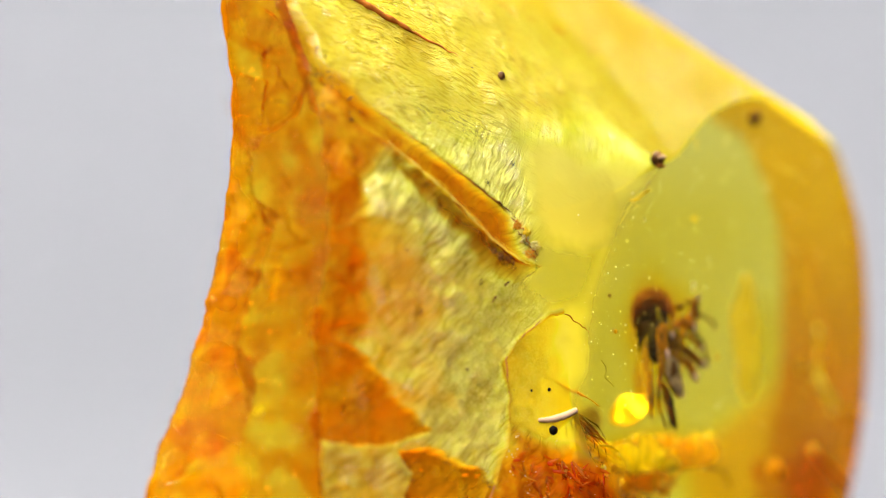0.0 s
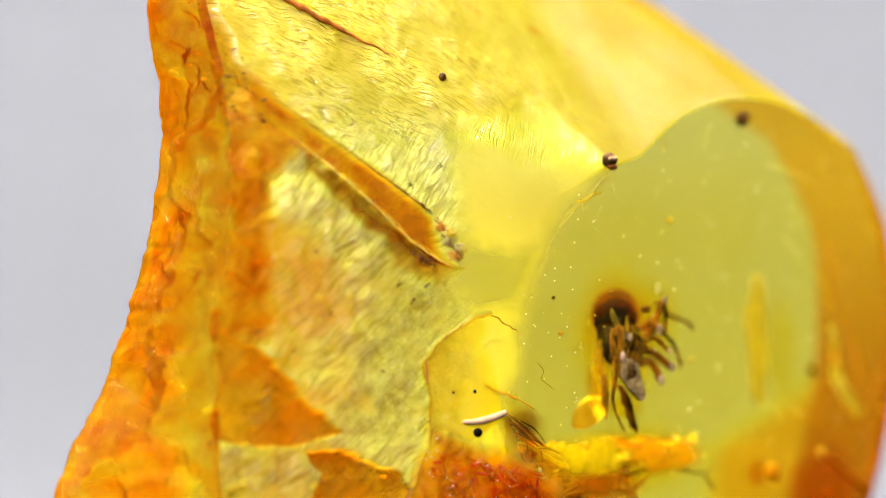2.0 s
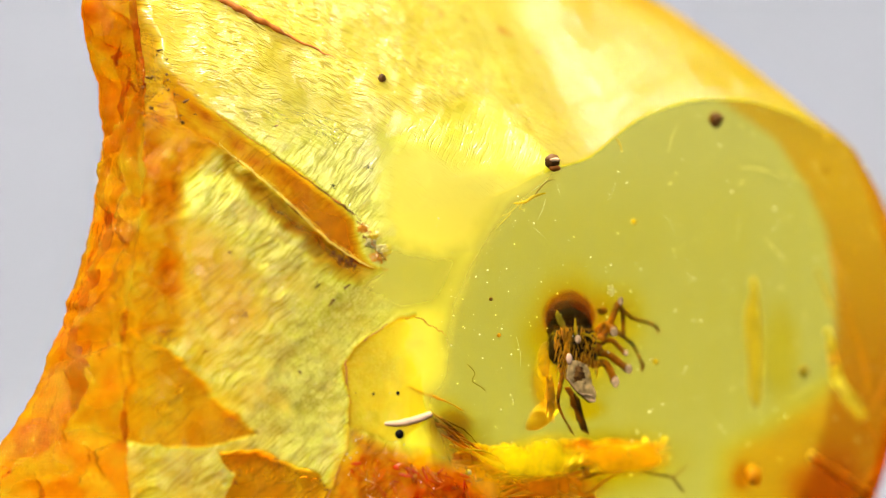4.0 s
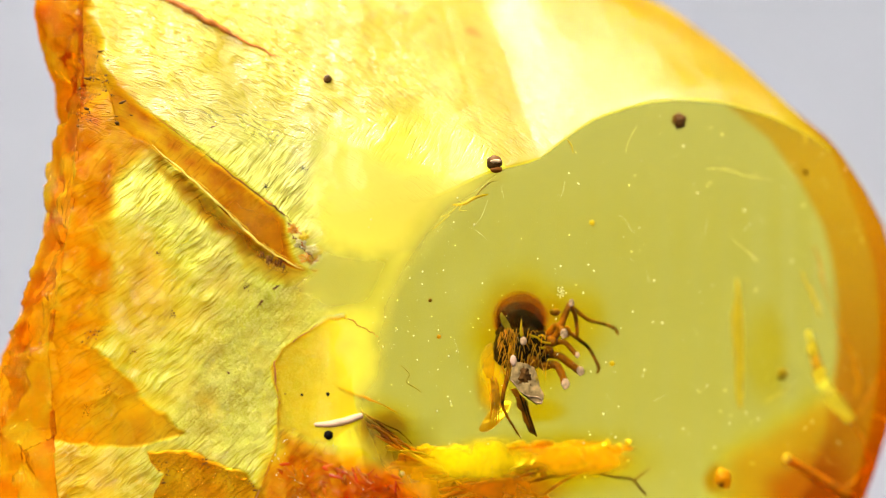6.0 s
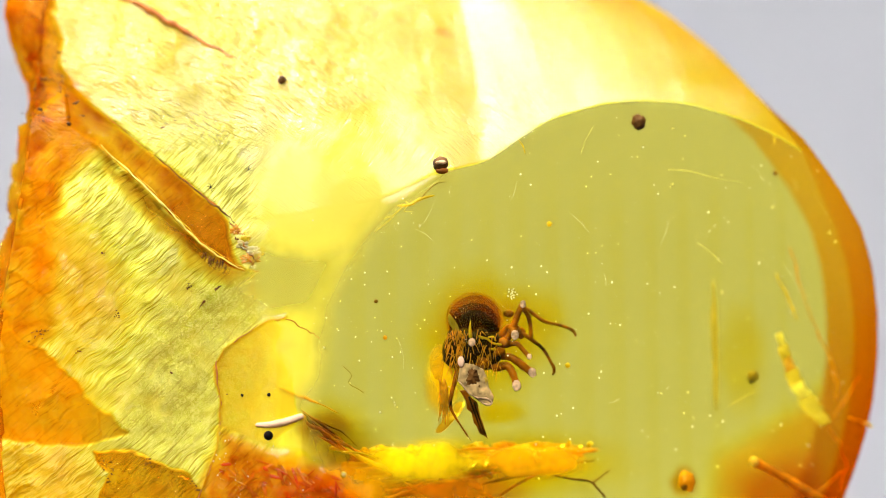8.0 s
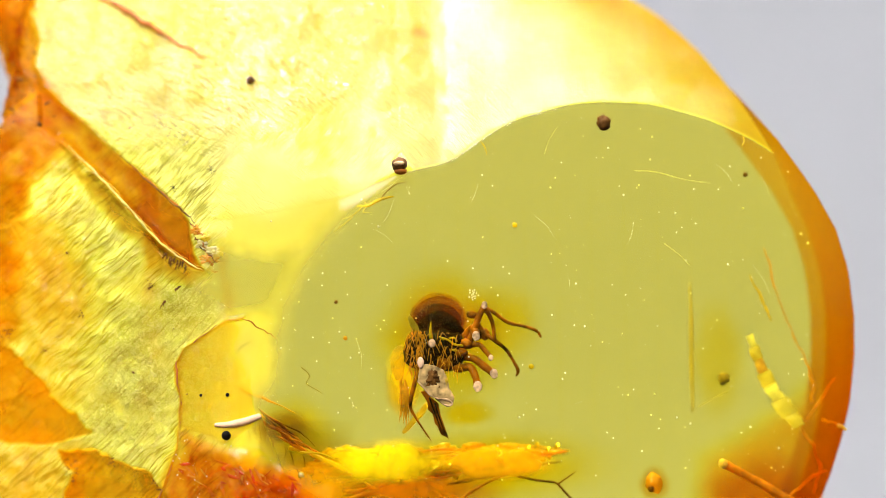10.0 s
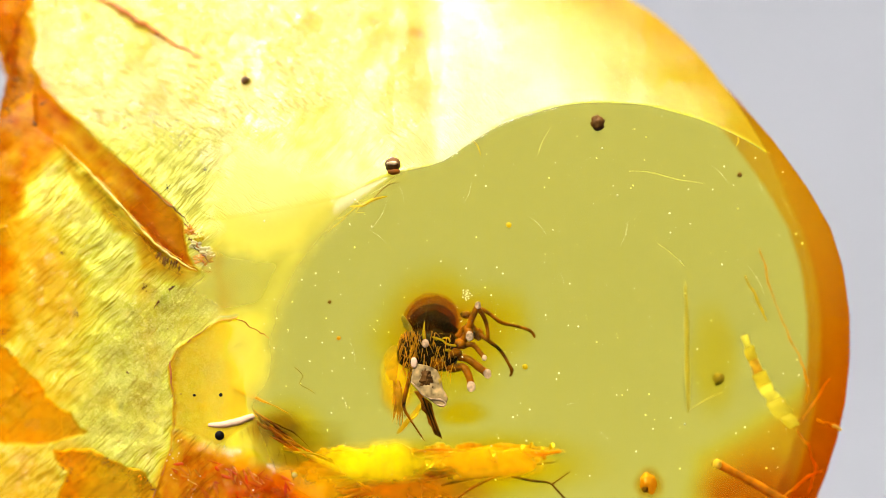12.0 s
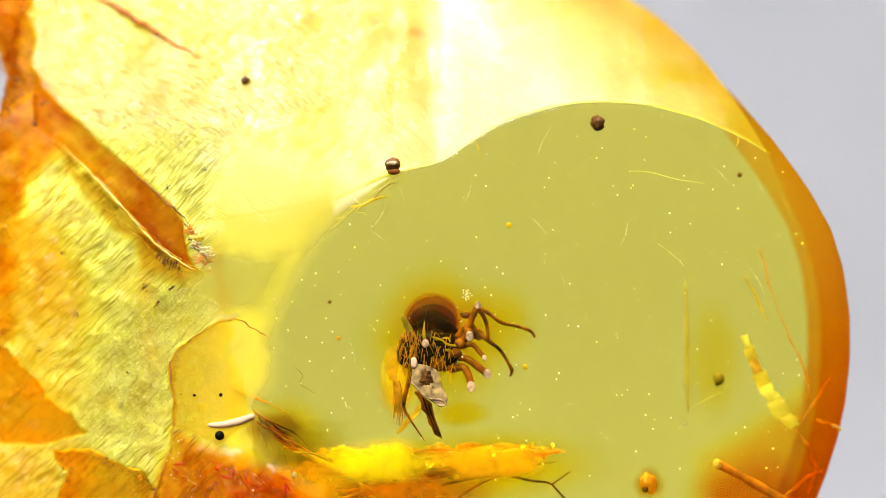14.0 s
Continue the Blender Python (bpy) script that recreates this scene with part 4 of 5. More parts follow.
def film(name, centre, rx, rz, deep, stuff, parent, label="", strength=1.0):
    """A lens of coloured resin inside the amber, densest in its middle."""
    n, rings = 28, 9
    verts, faces, dense = [], [], []
    for side in (0, 1):
        for r in range(rings):
            f = r / (rings - 1)
            for k in range(n):
                a = 6.2832 * k / n
                wob = 1 + 0.18 * noise.noise(Vector((math.cos(a) * 1.5, math.sin(a) * 1.5, centre[0] * 3)))
                x, z = centre[0] + rx * f * wob * math.cos(a), centre[1] + rz * f * wob * math.sin(a)
                verts.append((x * MM, (float(polished(x)) + deep + (0.04 * (1 - f * f) + 0.002) * (1 if side else -1)) * MM, z * MM))
                s = min(1.0, 1.5 * (1 - f))
                dense.append(strength * s * s * (3 - 2 * s))
    for side in (0, 1):
        o = side * n * rings
        for r in range(rings - 1):
            for k in range(n):
                q = [o + r * n + k, o + r * n + (k + 1) % n, o + (r + 1) * n + (k + 1) % n, o + (r + 1) * n + k]
                faces.append(q if side else q[::-1])
    last = (rings - 1) * n
    faces += [[last + k, last + (k + 1) % n, n * rings + last + (k + 1) % n, n * rings + last + k] for k in range(n)]
    me = bpy.data.meshes.new(name)
    me.from_pydata(verts, [], faces)
    me.attributes.new("film", "FLOAT", "POINT").data.foreach_set("value", dense)
    me.materials.append(stuff)
    ob = new(name, me)
    ob.parent = parent
    return tagged(ob, label) if label else ob


RUST_FILM = film_material("rust_film", (0.50, 0.20, 0.012))
OLIVE_FILM = film_material("olive_film", (0.80, 0.74, 0.14))
LAYER_FILM = film_material("layer_film", (0.98, 0.93, 0.40))
HONEY_LAYER_FILM = film_material("honey_layer_film", (0.97, 0.74, 0.12))
HONEY_FILM = film_material("honey_film", (0.93, 0.56, 0.03))


def sheet(name, line, inward, lean, stuff, label, strength=1.0, sharp=True, wave=0.16):
    """Cracks and added tint sheets in the resin: a wavy sheet that runs in from a line on the front."""
    pts = np.array(line, float)
    step = np.concatenate([[0], np.cumsum(np.hypot(*np.diff(pts, axis=0).T))])
    n, rows = 60, 16
    u = np.linspace(0, step[-1], n)
    xs, zs = np.interp(u, step, pts[:, 0]), np.interp(u, step, pts[:, 1])
    verts, faces, dense = [], [], []
    for side in (-0.012, 0.012):
        for r in range(rows):
            f = r / (rows - 1)
            for k in range(n):
                w = wave * f * noise.fractal(Vector((xs[k] * 1.3, f * 3, zs[k] * 1.3)), 1.0, 2.0, 3)
                p = spot(xs[k], zs[k], (0.03 if sharp and wave else 0.5) + inward * f)
                verts.append(((p.x + lean * f + w + side) * MM, p.y * MM, (p.z + w - side) * MM))
                e = min(1.0, 6 * k / n, 6 * (n - 1 - k) / n) * min(1.0, 2.2 * (1 - f) * (1 + 0.6 * noise.noise(Vector((k * 0.25, 3, f * 2)))))
                if not wave:
                    e *= min(1.0, 5 * f)
                if not sharp:
                    e *= min(1.0, 4 * f) * (0.55 + 0.9 * noise.fractal(Vector((xs[k] * 1.1, f * 2.0, zs[k] * 0.9)), 1.0, 2.0, 3))
                dense.append(min(1.0, max(0.0, strength * e)))
    for side in (0, 1):
        o = side * n * rows
        for r in range(rows - 1):
            for k in range(n - 1):
                q = [o + r * n + k, o + r * n + k + 1, o + (r + 1) * n + k + 1, o + (r + 1) * n + k]
                faces.append(q if side else q[::-1])
    me = bpy.data.meshes.new(name)
    me.from_pydata(verts, [], faces)
    me.attributes.new("film", "FLOAT", "POINT").data.foreach_set("value", dense)
    me.polygons.foreach_set("use_smooth", [True] * len(me.polygons))
    me.materials.append(stuff)
    ob = new(name, me)
    ob.parent = amber
    return tagged(ob, label)


def sheets_within():
    sheet("inner_sheet", BAND_FOOT, 1.9, -0.2, RUST_FILM, "dark rust-brown fracture plane running in from the band", 1.0)
    # honey sheets are added: they tint oblique light like a long resin path
    sheet("inner_sheet", BAND_FOOT, 4.0, 0.2, HONEY_FILM, "honey-orange tint sheet added inside the amber", 1.0)
    sheet("inner_sheet", [(-7.99, 6.9), (-7.29, 6.41), (-6.62, 5.95), (-5.95, 5.49), (-5.4, 5.2)], 1.0, 0.0, RUST_FILM, "rust-brown fracture plane running in from the top", 1.0)
    sheet("inner_sheet", [(-9.9, 4.4), (-9.9, 2.5), (-10.1, 0.5), (-10.0, -1.5)], 4.0, 0.3, HONEY_FILM, "honey-orange tint sheet added inside the amber", 1.2, False)
    sheet("inner_sheet", [(-6.4, -2.6), (-6.35, -3.6), (-6.4, -5.0), (-7.0, -6.5)], 1.2, 0.1, HONEY_FILM, "honey-orange tint sheet added below the healed seam", 1.0, False)
    sheet("inner_sheet", [(-5.2, 2.4), (-5.3, 0), (-5.2, -3), (-5.4, -7)], 6.5, 0.6, HONEY_FILM, "honey-orange tint sheet added deep inside the amber", 0.4, False)
    sheet("inner_sheet", [(-7.4, 3.0), (-7.2, 0), (-7.5, -3), (-7.4, -7)], 6.0, 0.55, HONEY_FILM, "honey-orange tint sheet added deep inside the amber", 1.4, False)
    sheet("inner_sheet", [(-9.3, 3.0), (-9.1, 0), (-9.3, -3), (-9.2, -7)], 5.0, 0.4, HONEY_FILM, "honey-orange tint sheet added deep inside the amber", 0.7, False)
    # tint sheets added one behind the other across the piece for absorption: the longer the way of the light, the
    # deeper its yellow
    for k in range(22):
        x = -9.4 + 0.88 * k
        thick = 4.6 if x < 5 else 3.4 if x < 7.6 else 2.0
        sheet("absorption_sheet", [(x, 2.6), (x, 0.5), (x, -2.5), (x, -8.5)], thick, (x - 0.83) / 291 * thick, LAYER_FILM if x > -3.6 else HONEY_LAYER_FILM, "faint yellow sheet added for the resin's absorption", 0.18 if x > -3.6 else 0.05 if x > -6.4 else 0.34, True, 0.0)
    sheet("cavity_wall", [(-4.2, -4.3), (-4.25, -4.9), (-4.1, -5.7), (-4.0, -6.7)], 1.2, 2.6, OLIVE_FILM, "dark olive wall of the cavity under the surface", 1.0)
    # shards of the shattered red corner
    rnd = random.Random(9)
    for k in range(170):
        x, z = rnd.uniform(-6.2, -3.2), rnd.uniform(-6.9, -4.7)
        if z > -4.9 - 0.35 * (x + 6.3):
            z -= 0.9
        a, w, h = rnd.uniform(1.7, 2.9) if k % 3 else rnd.uniform(0, 3.1), rnd.uniform(0.08, 0.32), rnd.uniform(0.012, 0.05)
        ring = [(x + w * math.cos(t) * math.cos(a) - h * math.sin(t) * math.sin(a), z + w * math.cos(t) * math.sin(a) + h * math.sin(t) * math.cos(a)) for t in (0, 0.9, 2.0, 3.1, 4.2, 5.3)]
        tilt = rnd.uniform(-0.8, 0.8)
        part("shard", plate(ring, lambda px, pz: float(front(np.array(px), np.array(pz))) - 0.05 - 0.02 * (k % 5) + tilt * (px - x), 0.03, 0.01), (EMBER, BLAZE, FIBRE, EMBER, BLAZE, RUBY, BLAZE)[k % 7], amber)


def films():
    film("resin_halo", (0.75, -2.25), 2.2, 2.2, 0.85, HALO_FILM, amber, "golden halo of stained resin round the insect", 1.0)
    film("resin_halo", (0.56, -2.0), 1.45, 1.5, 0.92, GOLD_FILM, amber, "golden halo of stained resin round the insect", 0.45)
    film("resin_halo", (2.1, -1.9), 1.5, 1.3, 0.95, HALO_FILM, amber, "golden halo of stained resin round the legs", 0.7)
    film("resin_halo", (-0.45, -3.5), 0.5, 0.9, 0.6, GOLD_FILM, amber, "golden halo of stained resin round the legs", 0.7)
    # three tinted lenses give the glow round the plant fibres
    film("resin_halo", (1.2, -5.7), 4.4, 1.2, 1.7, HALO_FILM, amber, "golden glow round the plant fibres, given as tinted resin", 1.0)
    film("resin_halo", (-2.6, -6.2), 2.4, 1.4, 1.8, GOLD_FILM, amber, "orange glow round the plant fibres, given as tinted resin", 0.9)
    film("resin_halo", (0.2, -6.4), 2.6, 0.9, 1.7, ORANGE_FILM, amber, "orange glow round the plant fibres, given as tinted resin", 0.6)
    film("resin_halo", (-3.4, -4.6), 1.4, 1.1, 1.2, HALO_FILM, amber, "golden stained resin beside the cavity", 0.8)
    film("resin_halo", (9.0, -6.9), 1.9, 1.7, 0.9, ORANGE_FILM, amber, "orange stained resin at the end of the face", 0.65)
    film("resin_halo", (6.2, -6.2), 0.5, 0.5, 0.9, GOLD_FILM, amber, "golden halo of stained resin", 0.9)
    film("resin_halo", (8.0, -3.0), 0.8, 1.9, 1.6, HALO_FILM, amber, "faint golden stain in the resin", 0.5)


films()
sheets_within()


def gilt_material():
    """Gold mirror for flakes added as inner reflections: it mirrors the light within."""
    m, n, l = node_material("gilt_glint")
    out, tc, tex = n.new("ShaderNodeOutputMaterial"), n.new("ShaderNodeTexCoord"), n.new("ShaderNodeTexNoise")
    shine, glow, mix, relief = n.new("ShaderNodeBsdfGlossy"), n.new("ShaderNodeBsdfTranslucent"), n.new("ShaderNodeMixShader"), n.new("ShaderNodeBump")
    tex.inputs["Scale"].default_value = 1800
    l.new(tc.outputs["Object"], tex.inputs["Vector"])
    l.new(tex.outputs["Fac"], relief.inputs["Height"])
    relief.inputs["Distance"].default_value = 0.05 * MM
    l.new(relief.outputs["Normal"], shine.inputs["Normal"])
    shine.inputs["Color"].default_value, shine.inputs["Roughness"].default_value = (1.0, 0.86, 0.16, 1), 0.22
    glow.inputs["Color"].default_value = (1.0, 0.80, 0.04, 1)
    mix.inputs["Fac"].default_value = 0.45
    l.new(shine.outputs[0], mix.inputs[1])
    l.new(glow.outputs[0], mix.inputs[2])
    l.new(mix.outputs[0], out.inputs["Surface"])
    return m


GILT = gilt_material()


def flaw(centre, normal, wide, high, label, seed, stuff=None):
    """A rounded thin flaw facing along its normal."""
    w = Vector(normal).normalized()
    u = w.cross(Vector((0, 0, 1))).normalized()
    v = u.cross(w)
    bm = bmesh.new()
    made = bmesh.ops.create_icosphere(bm, subdivisions=3, radius=1.0)
    for q in made["verts"]:
        a = math.atan2(q.co.y, q.co.x)
        k = 1 + 0.22 * noise.noise(Vector((math.cos(a) * 1.6, math.sin(a) * 1.6, seed)))
        q.co = (Vector(centre) + u * q.co.x * wide * k + v * q.co.y * high * k + w * (0.04 * q.co.z + 0.05 * noise.noise(Vector((q.co.x * 1.5, q.co.y * 1.5, seed))))) * MM
    return part("flaw", bm, stuff or GILT, amber, label)


def flaws():
    # gilded flakes are added where the resin's facets throw back light
    flaw((-0.08, -7.28, -4.33), (-0.75, -0.10, 0.66), 0.60, 0.55, "round gilded flake added for the reflection below the insect", 1.0)
    flaw((7.30, -5.80, -2.70), (-1.0, 0.022, 0.0), 0.46, 1.7, "upright golden flaw deep in the resin", 2.0, WING)
    rnd = random.Random(17)
    for k in range(22):
        x = -1.6 + 0.25 * k + rnd.uniform(-0.15, 0.15)
        z = -5.75 + 0.03 * k + rnd.uniform(-0.55, 0.25) * (1 - k / 24)
        flaw((x, float(polished(x)) + 0.55 + 0.7 * rnd.random(), z), (-0.8, -0.15 + rnd.uniform(-0.25, 0.1), 0.5 + rnd.uniform(-0.3, 0.3)), rnd.uniform(0.12, 0.42) * (1 - k / 30), rnd.uniform(0.14, 0.34) * (1 - k / 30), "gilded flake added for the glints among the plant fibres", k)


flaws()


# round grains and bubbles: centre, radii, stuff, name, label
def grains():
    for centre, r, stuff, name, label, rough in (
        ((5.01, -7.9, 3.40), 0.19, BARK, "seed", "round brown seed behind the polished face", 0.45),
        ((-0.40, -8.66, 2.40), 0.20, BARK, "seed", "round banded brown seed at the rim of the polished face", 0.25),
        ((-4.29, -6.46, 4.68), 0.11, BARK, "seed", "small brown grain under the curved top", 0.4),
        ((-5.10, -8.60, -4.65), 0.125, BLACK, "air_bubble", "round black air bubble", 0.03),
        ((-5.75, -8.40, -3.58), 0.04, BLACK, "air_bubble", "tiny black air bubble", 0.05),
        ((-5.05, -8.45, -3.58), 0.05, BLACK, "air_bubble", "tiny black air bubble", 0.05),
        ((2.62, -7.6, 0.74), 0.07, GOLD, "resin_drop", "tiny golden resin drop", 0.3),
        ((-1.92, -8.3, -2.15), 0.055, FIBRE, "resin_drop", "tiny orange resin drop", 0.3),
        ((-2.14, -8.3, -1.19), 0.05, BARK, "resin_drop", "tiny brown resin drop", 0.3),
        ((2.98, -8.0, -3.0), 0.07, GOLD, "resin_drop", "tiny golden resin drop", 0.3),
        ((8.75, -7.3, 1.95), 0.06, BARK, "resin_drop", "tiny brown resin drop", 0.3),
        ((-3.15, -8.75, -5.72), 0.09, WING, "resin_drop", "bright pale resin drop", 0.1),
    ):
        part(name, blob(centre, (r, r * 0.9, r), rough, 3, centre[0] * 3, 2.5), stuff, amber, label)
    seed = [o for o in amber.children if o.name.startswith("seed")][1]
    part("seed_band", blob((-0.42, -8.83, 2.44), (0.15, 0.05, 0.06), 0.3, 2, 5.0), CUT, seed)
    part("seed_base", blob((-0.38, -8.74, 2.22), (0.17, 0.10, 0.09), 0.2, 2, 6.0), RUST, seed)
    # amber grain with a dark heart low in the face
    part("resin_grain", blob((6.19, -7.55, -6.16), (0.22, 0.2, 0.26), 0.4, 3, 2.2, 2), FIBRE, amber, "orange resin grain")
    part("resin_grain", blob((6.10, -7.68, -6.30), (0.09, 0.08, 0.10), 0.4, 2, 2.9, 2), BARK, amber, "brown resin grain")
    part("olive_smudge", blob((8.10, -7.05, -3.45), (0.13, 0.05, 0.16), 0.7, 3, 4.1, 3), SMUDGE, amber)
    rnd = random.Random(21)
    for x, z, wide, many in ((-7.72, -3.80, 0.16, 26), (-9.9, -2.3, 0.10, 10), (-7.0, -0.72, 0.12, 14), (-9.2, 0.2, 0.06, 6), (-8.9, -1.4, 0.08, 8), (-9.3, -5.55, 0.3, 30), (-6.9, -5.9, 0.2, 26), (-10.7, 3.7, 0.25, 40), (-8.2, -5.3, 0.2, 16), (-10.9, -1.9, 0.2, 16)):
        bm = bmesh.new()
        for k in range(many):
            px, pz = rnd.gauss(x, wide * 0.6), rnd.gauss(z, wide * 0.5)
            add_blob(bm, spot(px, pz, 0.02), (rnd.uniform(0.012, 0.05), 0.012, rnd.uniform(0.008, 0.03)), 0.8, 1, k, 3)
        tagged(part("soil_cluster", bm, BARK, amber, "cluster of dark soil specks"), kind="stuff")


grains()


def rods():
    """Hairs, splinters, scratches and seams on and under the front: course in x and height, depth, widths."""
    torn = random.Random(3)

    def run(name, course, deep, wide, stuff, label="", sides=7, under=None):
        if name in ("seam", "fissure", "crack", "splinter"):
            # torn course
            rip = 0.015 if name == "splinter" else 0.03
            jag, many = [], []
            w = list(wide) if isinstance(wide, (list, tuple)) else [wide] * len(course)
            for (p, q), (u, v) in zip(zip(course, course[1:]), zip(w, w[1:])):
                for k in range(4):
                    jag.append((p[0] + (q[0] - p[0]) * k / 4 + rip * torn.uniform(-1, 1), p[1] + (q[1] - p[1]) * k / 4 + rip * torn.uniform(-1, 1)))
                    many.append((u + (v - u) * k / 4) * torn.uniform(0.55, 1.35))
            course, wide = jag + [course[-1]], many + [w[-1]]
        return part(name, tube([spot(x, z, deep) for x, z in course], wide if isinstance(wide, (list, tuple)) else [wide] * len(course), sides), stuff, under or amber, label)

    run("larva", [(-5.39, -4.37), (-5.04, -4.37), (-4.61, -4.29), (-4.20, -4.15)], -0.005, [0.05, 0.085, 0.10, 0.085], PINK, "pinkish white curved larva", 10)
    run("fissure", [(-8.20, 6.92), (-7.70, 6.67), (-7.16, 6.31), (-6.55, 5.91), (-5.94, 5.54), (-5.34, 5.20)], 0.0, [0.10, 0.09, 0.08, 0.06, 0.035, 0.01], RUST, "rust-brown fissure running down the top")
    run("fissure", [(-5.84, 0.97), (-6.06, 1.20), (-6.32, 1.44), (-6.72, 1.77), (-7.17, 2.19), (-7.63, 2.63), (-8.10, 3.06)], -0.03, [0.01, 0.024, 0.02, 0.022, 0.012, 0.008, 0.003], BARK, "dark brown edge of the band")
    run("fissure", [(-5.80, 0.94), (-6.25, 1.44), (-6.78, 1.85), (-7.57, 2.60), (-8.63, 3.56), (-9.50, 4.42)], 0.06, [0.01, 0.026, 0.018, 0.012, 0.010, 0.004], RUST, "dark seam along the upper edge of the band")
    run("splinter", [(-9.15, 3.05), (-8.59, 2.47), (-8.13, 2.0), (-7.67, 1.49), (-7.2, 0.96), (-6.73, .44), (-6.3, 0.1), (-5.89, -.17), (-5.62, -.30)], -0.10, [0.006, 0.022, 0.026, 0.030, 0.028, 0.030, 0.026, 0.02, 0.004], SUNNY, "bright yellow edge along the foot of the band")
    for a, b, c in (((-5.39, -0.36), (-5.63, -0.21), (-5.86, -0.11)), ((-6.00, -0.02), (-6.38, 0.22), (-6.67, 0.47)), ((-6.84, 0.65), (-7.22, 1.04), (-7.47, 1.34)), ((-7.72, 1.64), (-8.05, 2.02), (-8.29, 2.24))):
        run("splinter", [a, b, c], -0.13, [0.003, 0.013, 0.003], GOLD, "bright splinter edge at the foot of the band")
    for k in range(9):
        x, z = (-6.38, -0.04)
        x, z = x + 0.07 * (k - 4), z + 0.05 * math.sin(k * 2.1) - 0.035 * (k - 4)
        run("crack", [(x - 0.06, z - 0.16), (x, z), (x + 0.03, z + 0.10)], -0.02, [0.006, 0.03, 0.008], BARK, "dark brown crack", 5)
    for k in range(7):
        x, z = (-6.47, -0.93)
        x, z = x + 0.06 * (k - 3), z + 0.06 * (k - 3)
        run("crack", [(x - 0.12, z - 0.16), (x, z + 0.03), (x + 0.10, z + 0.08)], -0.02, [0.006, 0.032, 0.008], BARK, "dark brown crack", 5)
    run("seam", [(-5.06, -1.64), (-5.42, -1.81), (-5.78, -2.10), (-6.17, -2.32), (-6.39, -2.76), (-6.32, -3.43), (-6.29, -4.17), (-6.43, -4.99), (-6.70, -5.80), (-6.97, -6.39)], -0.05, [0.004, 0.010, 0.018, 0.016, 0.026, 0.015, 0.013, 0.02, 0.014, 0.022], SEAM, "pale orange healed seam")
    run("seam", [(-5.06, -1.64), (-4.49, -1.62), (-4.06, -1.91), (-3.74, -2.11)], -0.03, [0.012, 0.014, 0.016, 0.006], RUST, "thin rusty healed crack")
    run("splinter", [(-4.78, -3.39), (-4.31, -3.60), (-3.86, -3.78), (-3.27, -4.09)], 0.05, [0.02, 0.035, 0.03, 0.008], FIBRE, "orange splinter")
    film("cavity", (-3.61, -4.47), 0.95, 0.55, 0.35, RUST_FILM, amber, "dark brown cavity under the surface", 0.5)
    tear = random.Random(31)
    for k in range(18):
        (x, z), (u, v) = (-4.32, -4.03), (-2.62, -5.23)
        f, g = tear.uniform(0, 0.5), tear.uniform(0.5, 1)
        a, b = (x + (u - x) * f, z + (v - z) * f + tear.uniform(-0.28, 0.16)), (x + (u - x) * g, z + (v - z) * g + tear.uniform(-0.22, 0.16))
        run("splinter", [a, ((a[0] + b[0]) / 2 + tear.uniform(-0.1, 0.1), (a[1] + b[1]) / 2 + tear.uniform(-0.08, 0.08)), b], 0.15 + 0.3 * tear.random(), [0.008, tear.uniform(0.02, 0.05), 0.006], (TAWNY, COPPER, BARK, FIBRE)[k % 4], "torn brown splinter of the cavity", 6)
    for k in range(10):
        x, z = (-4.54, -4.50)
        x, z = x + 0.16 * k, z - 0.1 * k + 0.25 * math.sin(k * 2.2)
        run("hair", [(x, z), (x + 0.05, z - 0.14), (x + 0.02 + 0.08 * math.sin(k), z - 0.32)], 0.03, [0.008, 0.012, 0.005], BARK, "fine dark hair", 5)
    run("twig", [(-3.16, -5.12), (-2.62, -5.18), (-2.24, -5.33)], 0.15, [0.03, 0.03, 0.01], GOLD, "golden stalk")
    run("hair", [(-3.10, -2.87), (-2.88, -3.10), (-2.96, -3.32), (-2.70, -3.48), (-2.57, -3.58)], 0.1, 0.010, SMUDGE, "fine curled hair", 5)
    run("hair", [(-4.79, -2.42), (-4.50, -2.20), (-4.28, -2.31)], 0.02, 0.01, BARK, "fine hair", 5)
    run("scratch", [(5.80, 2.11), (6.37, 2.07), (7.11, 1.86), (7.86, 1.74)], 0.05, [0.003, 0.007, 0.005, 0.002], DUST, "pale hairline scratch", 5)
    run("scratch", [(6.56, 0.17), (6.93, -0.11), (7.22, -0.41)], 0.02, 0.004, DUST, "pale hairline scratch", 5)
    run("scratch", [(7.38, -4.18), (7.75, -3.97), (8.18, -3.79)], 0.1, 0.008, WING, "pale hairline scratch", 5)
    run("scratch", [(3.78, 3.31), (3.55, 2.94), (3.42, 2.57)], 0.02, 0.003, DUST, "pale hairline scratch", 5)
    for a, b, c in (((1.73, 2.98), (1.85, 2.83), (1.91, 2.60)), ((8.69, 3.07), (8.73, 2.84), (8.67, 2.72))):
        run("chip", [a, b, c], 0.02, [0.010, 0.016, 0.006], GOLD, "tiny golden chip at the rim", 6)
    # torn end of the band
    for k, (x, z) in enumerate(((-5.75, 0.75), (-5.6, 0.35), (-5.45, 0.0), (-5.5, 0.55), (-5.3, 0.2))):
        part("chip", blob(spot(x, z, 0.04), (0.16 + 0.03 * (k % 3), 0.06, 0.12), 0.9, 4, k * 2.7, 2.5), (FIBRE, WING, FIBRE, GOLD, WING)[k], amber, "torn golden chip at the end of the band")
    for k in range(10):
        x, z = -5.9 + 0.06 * k, 0.9 - 0.12 * k + 0.15 * math.sin(k * 2.6)
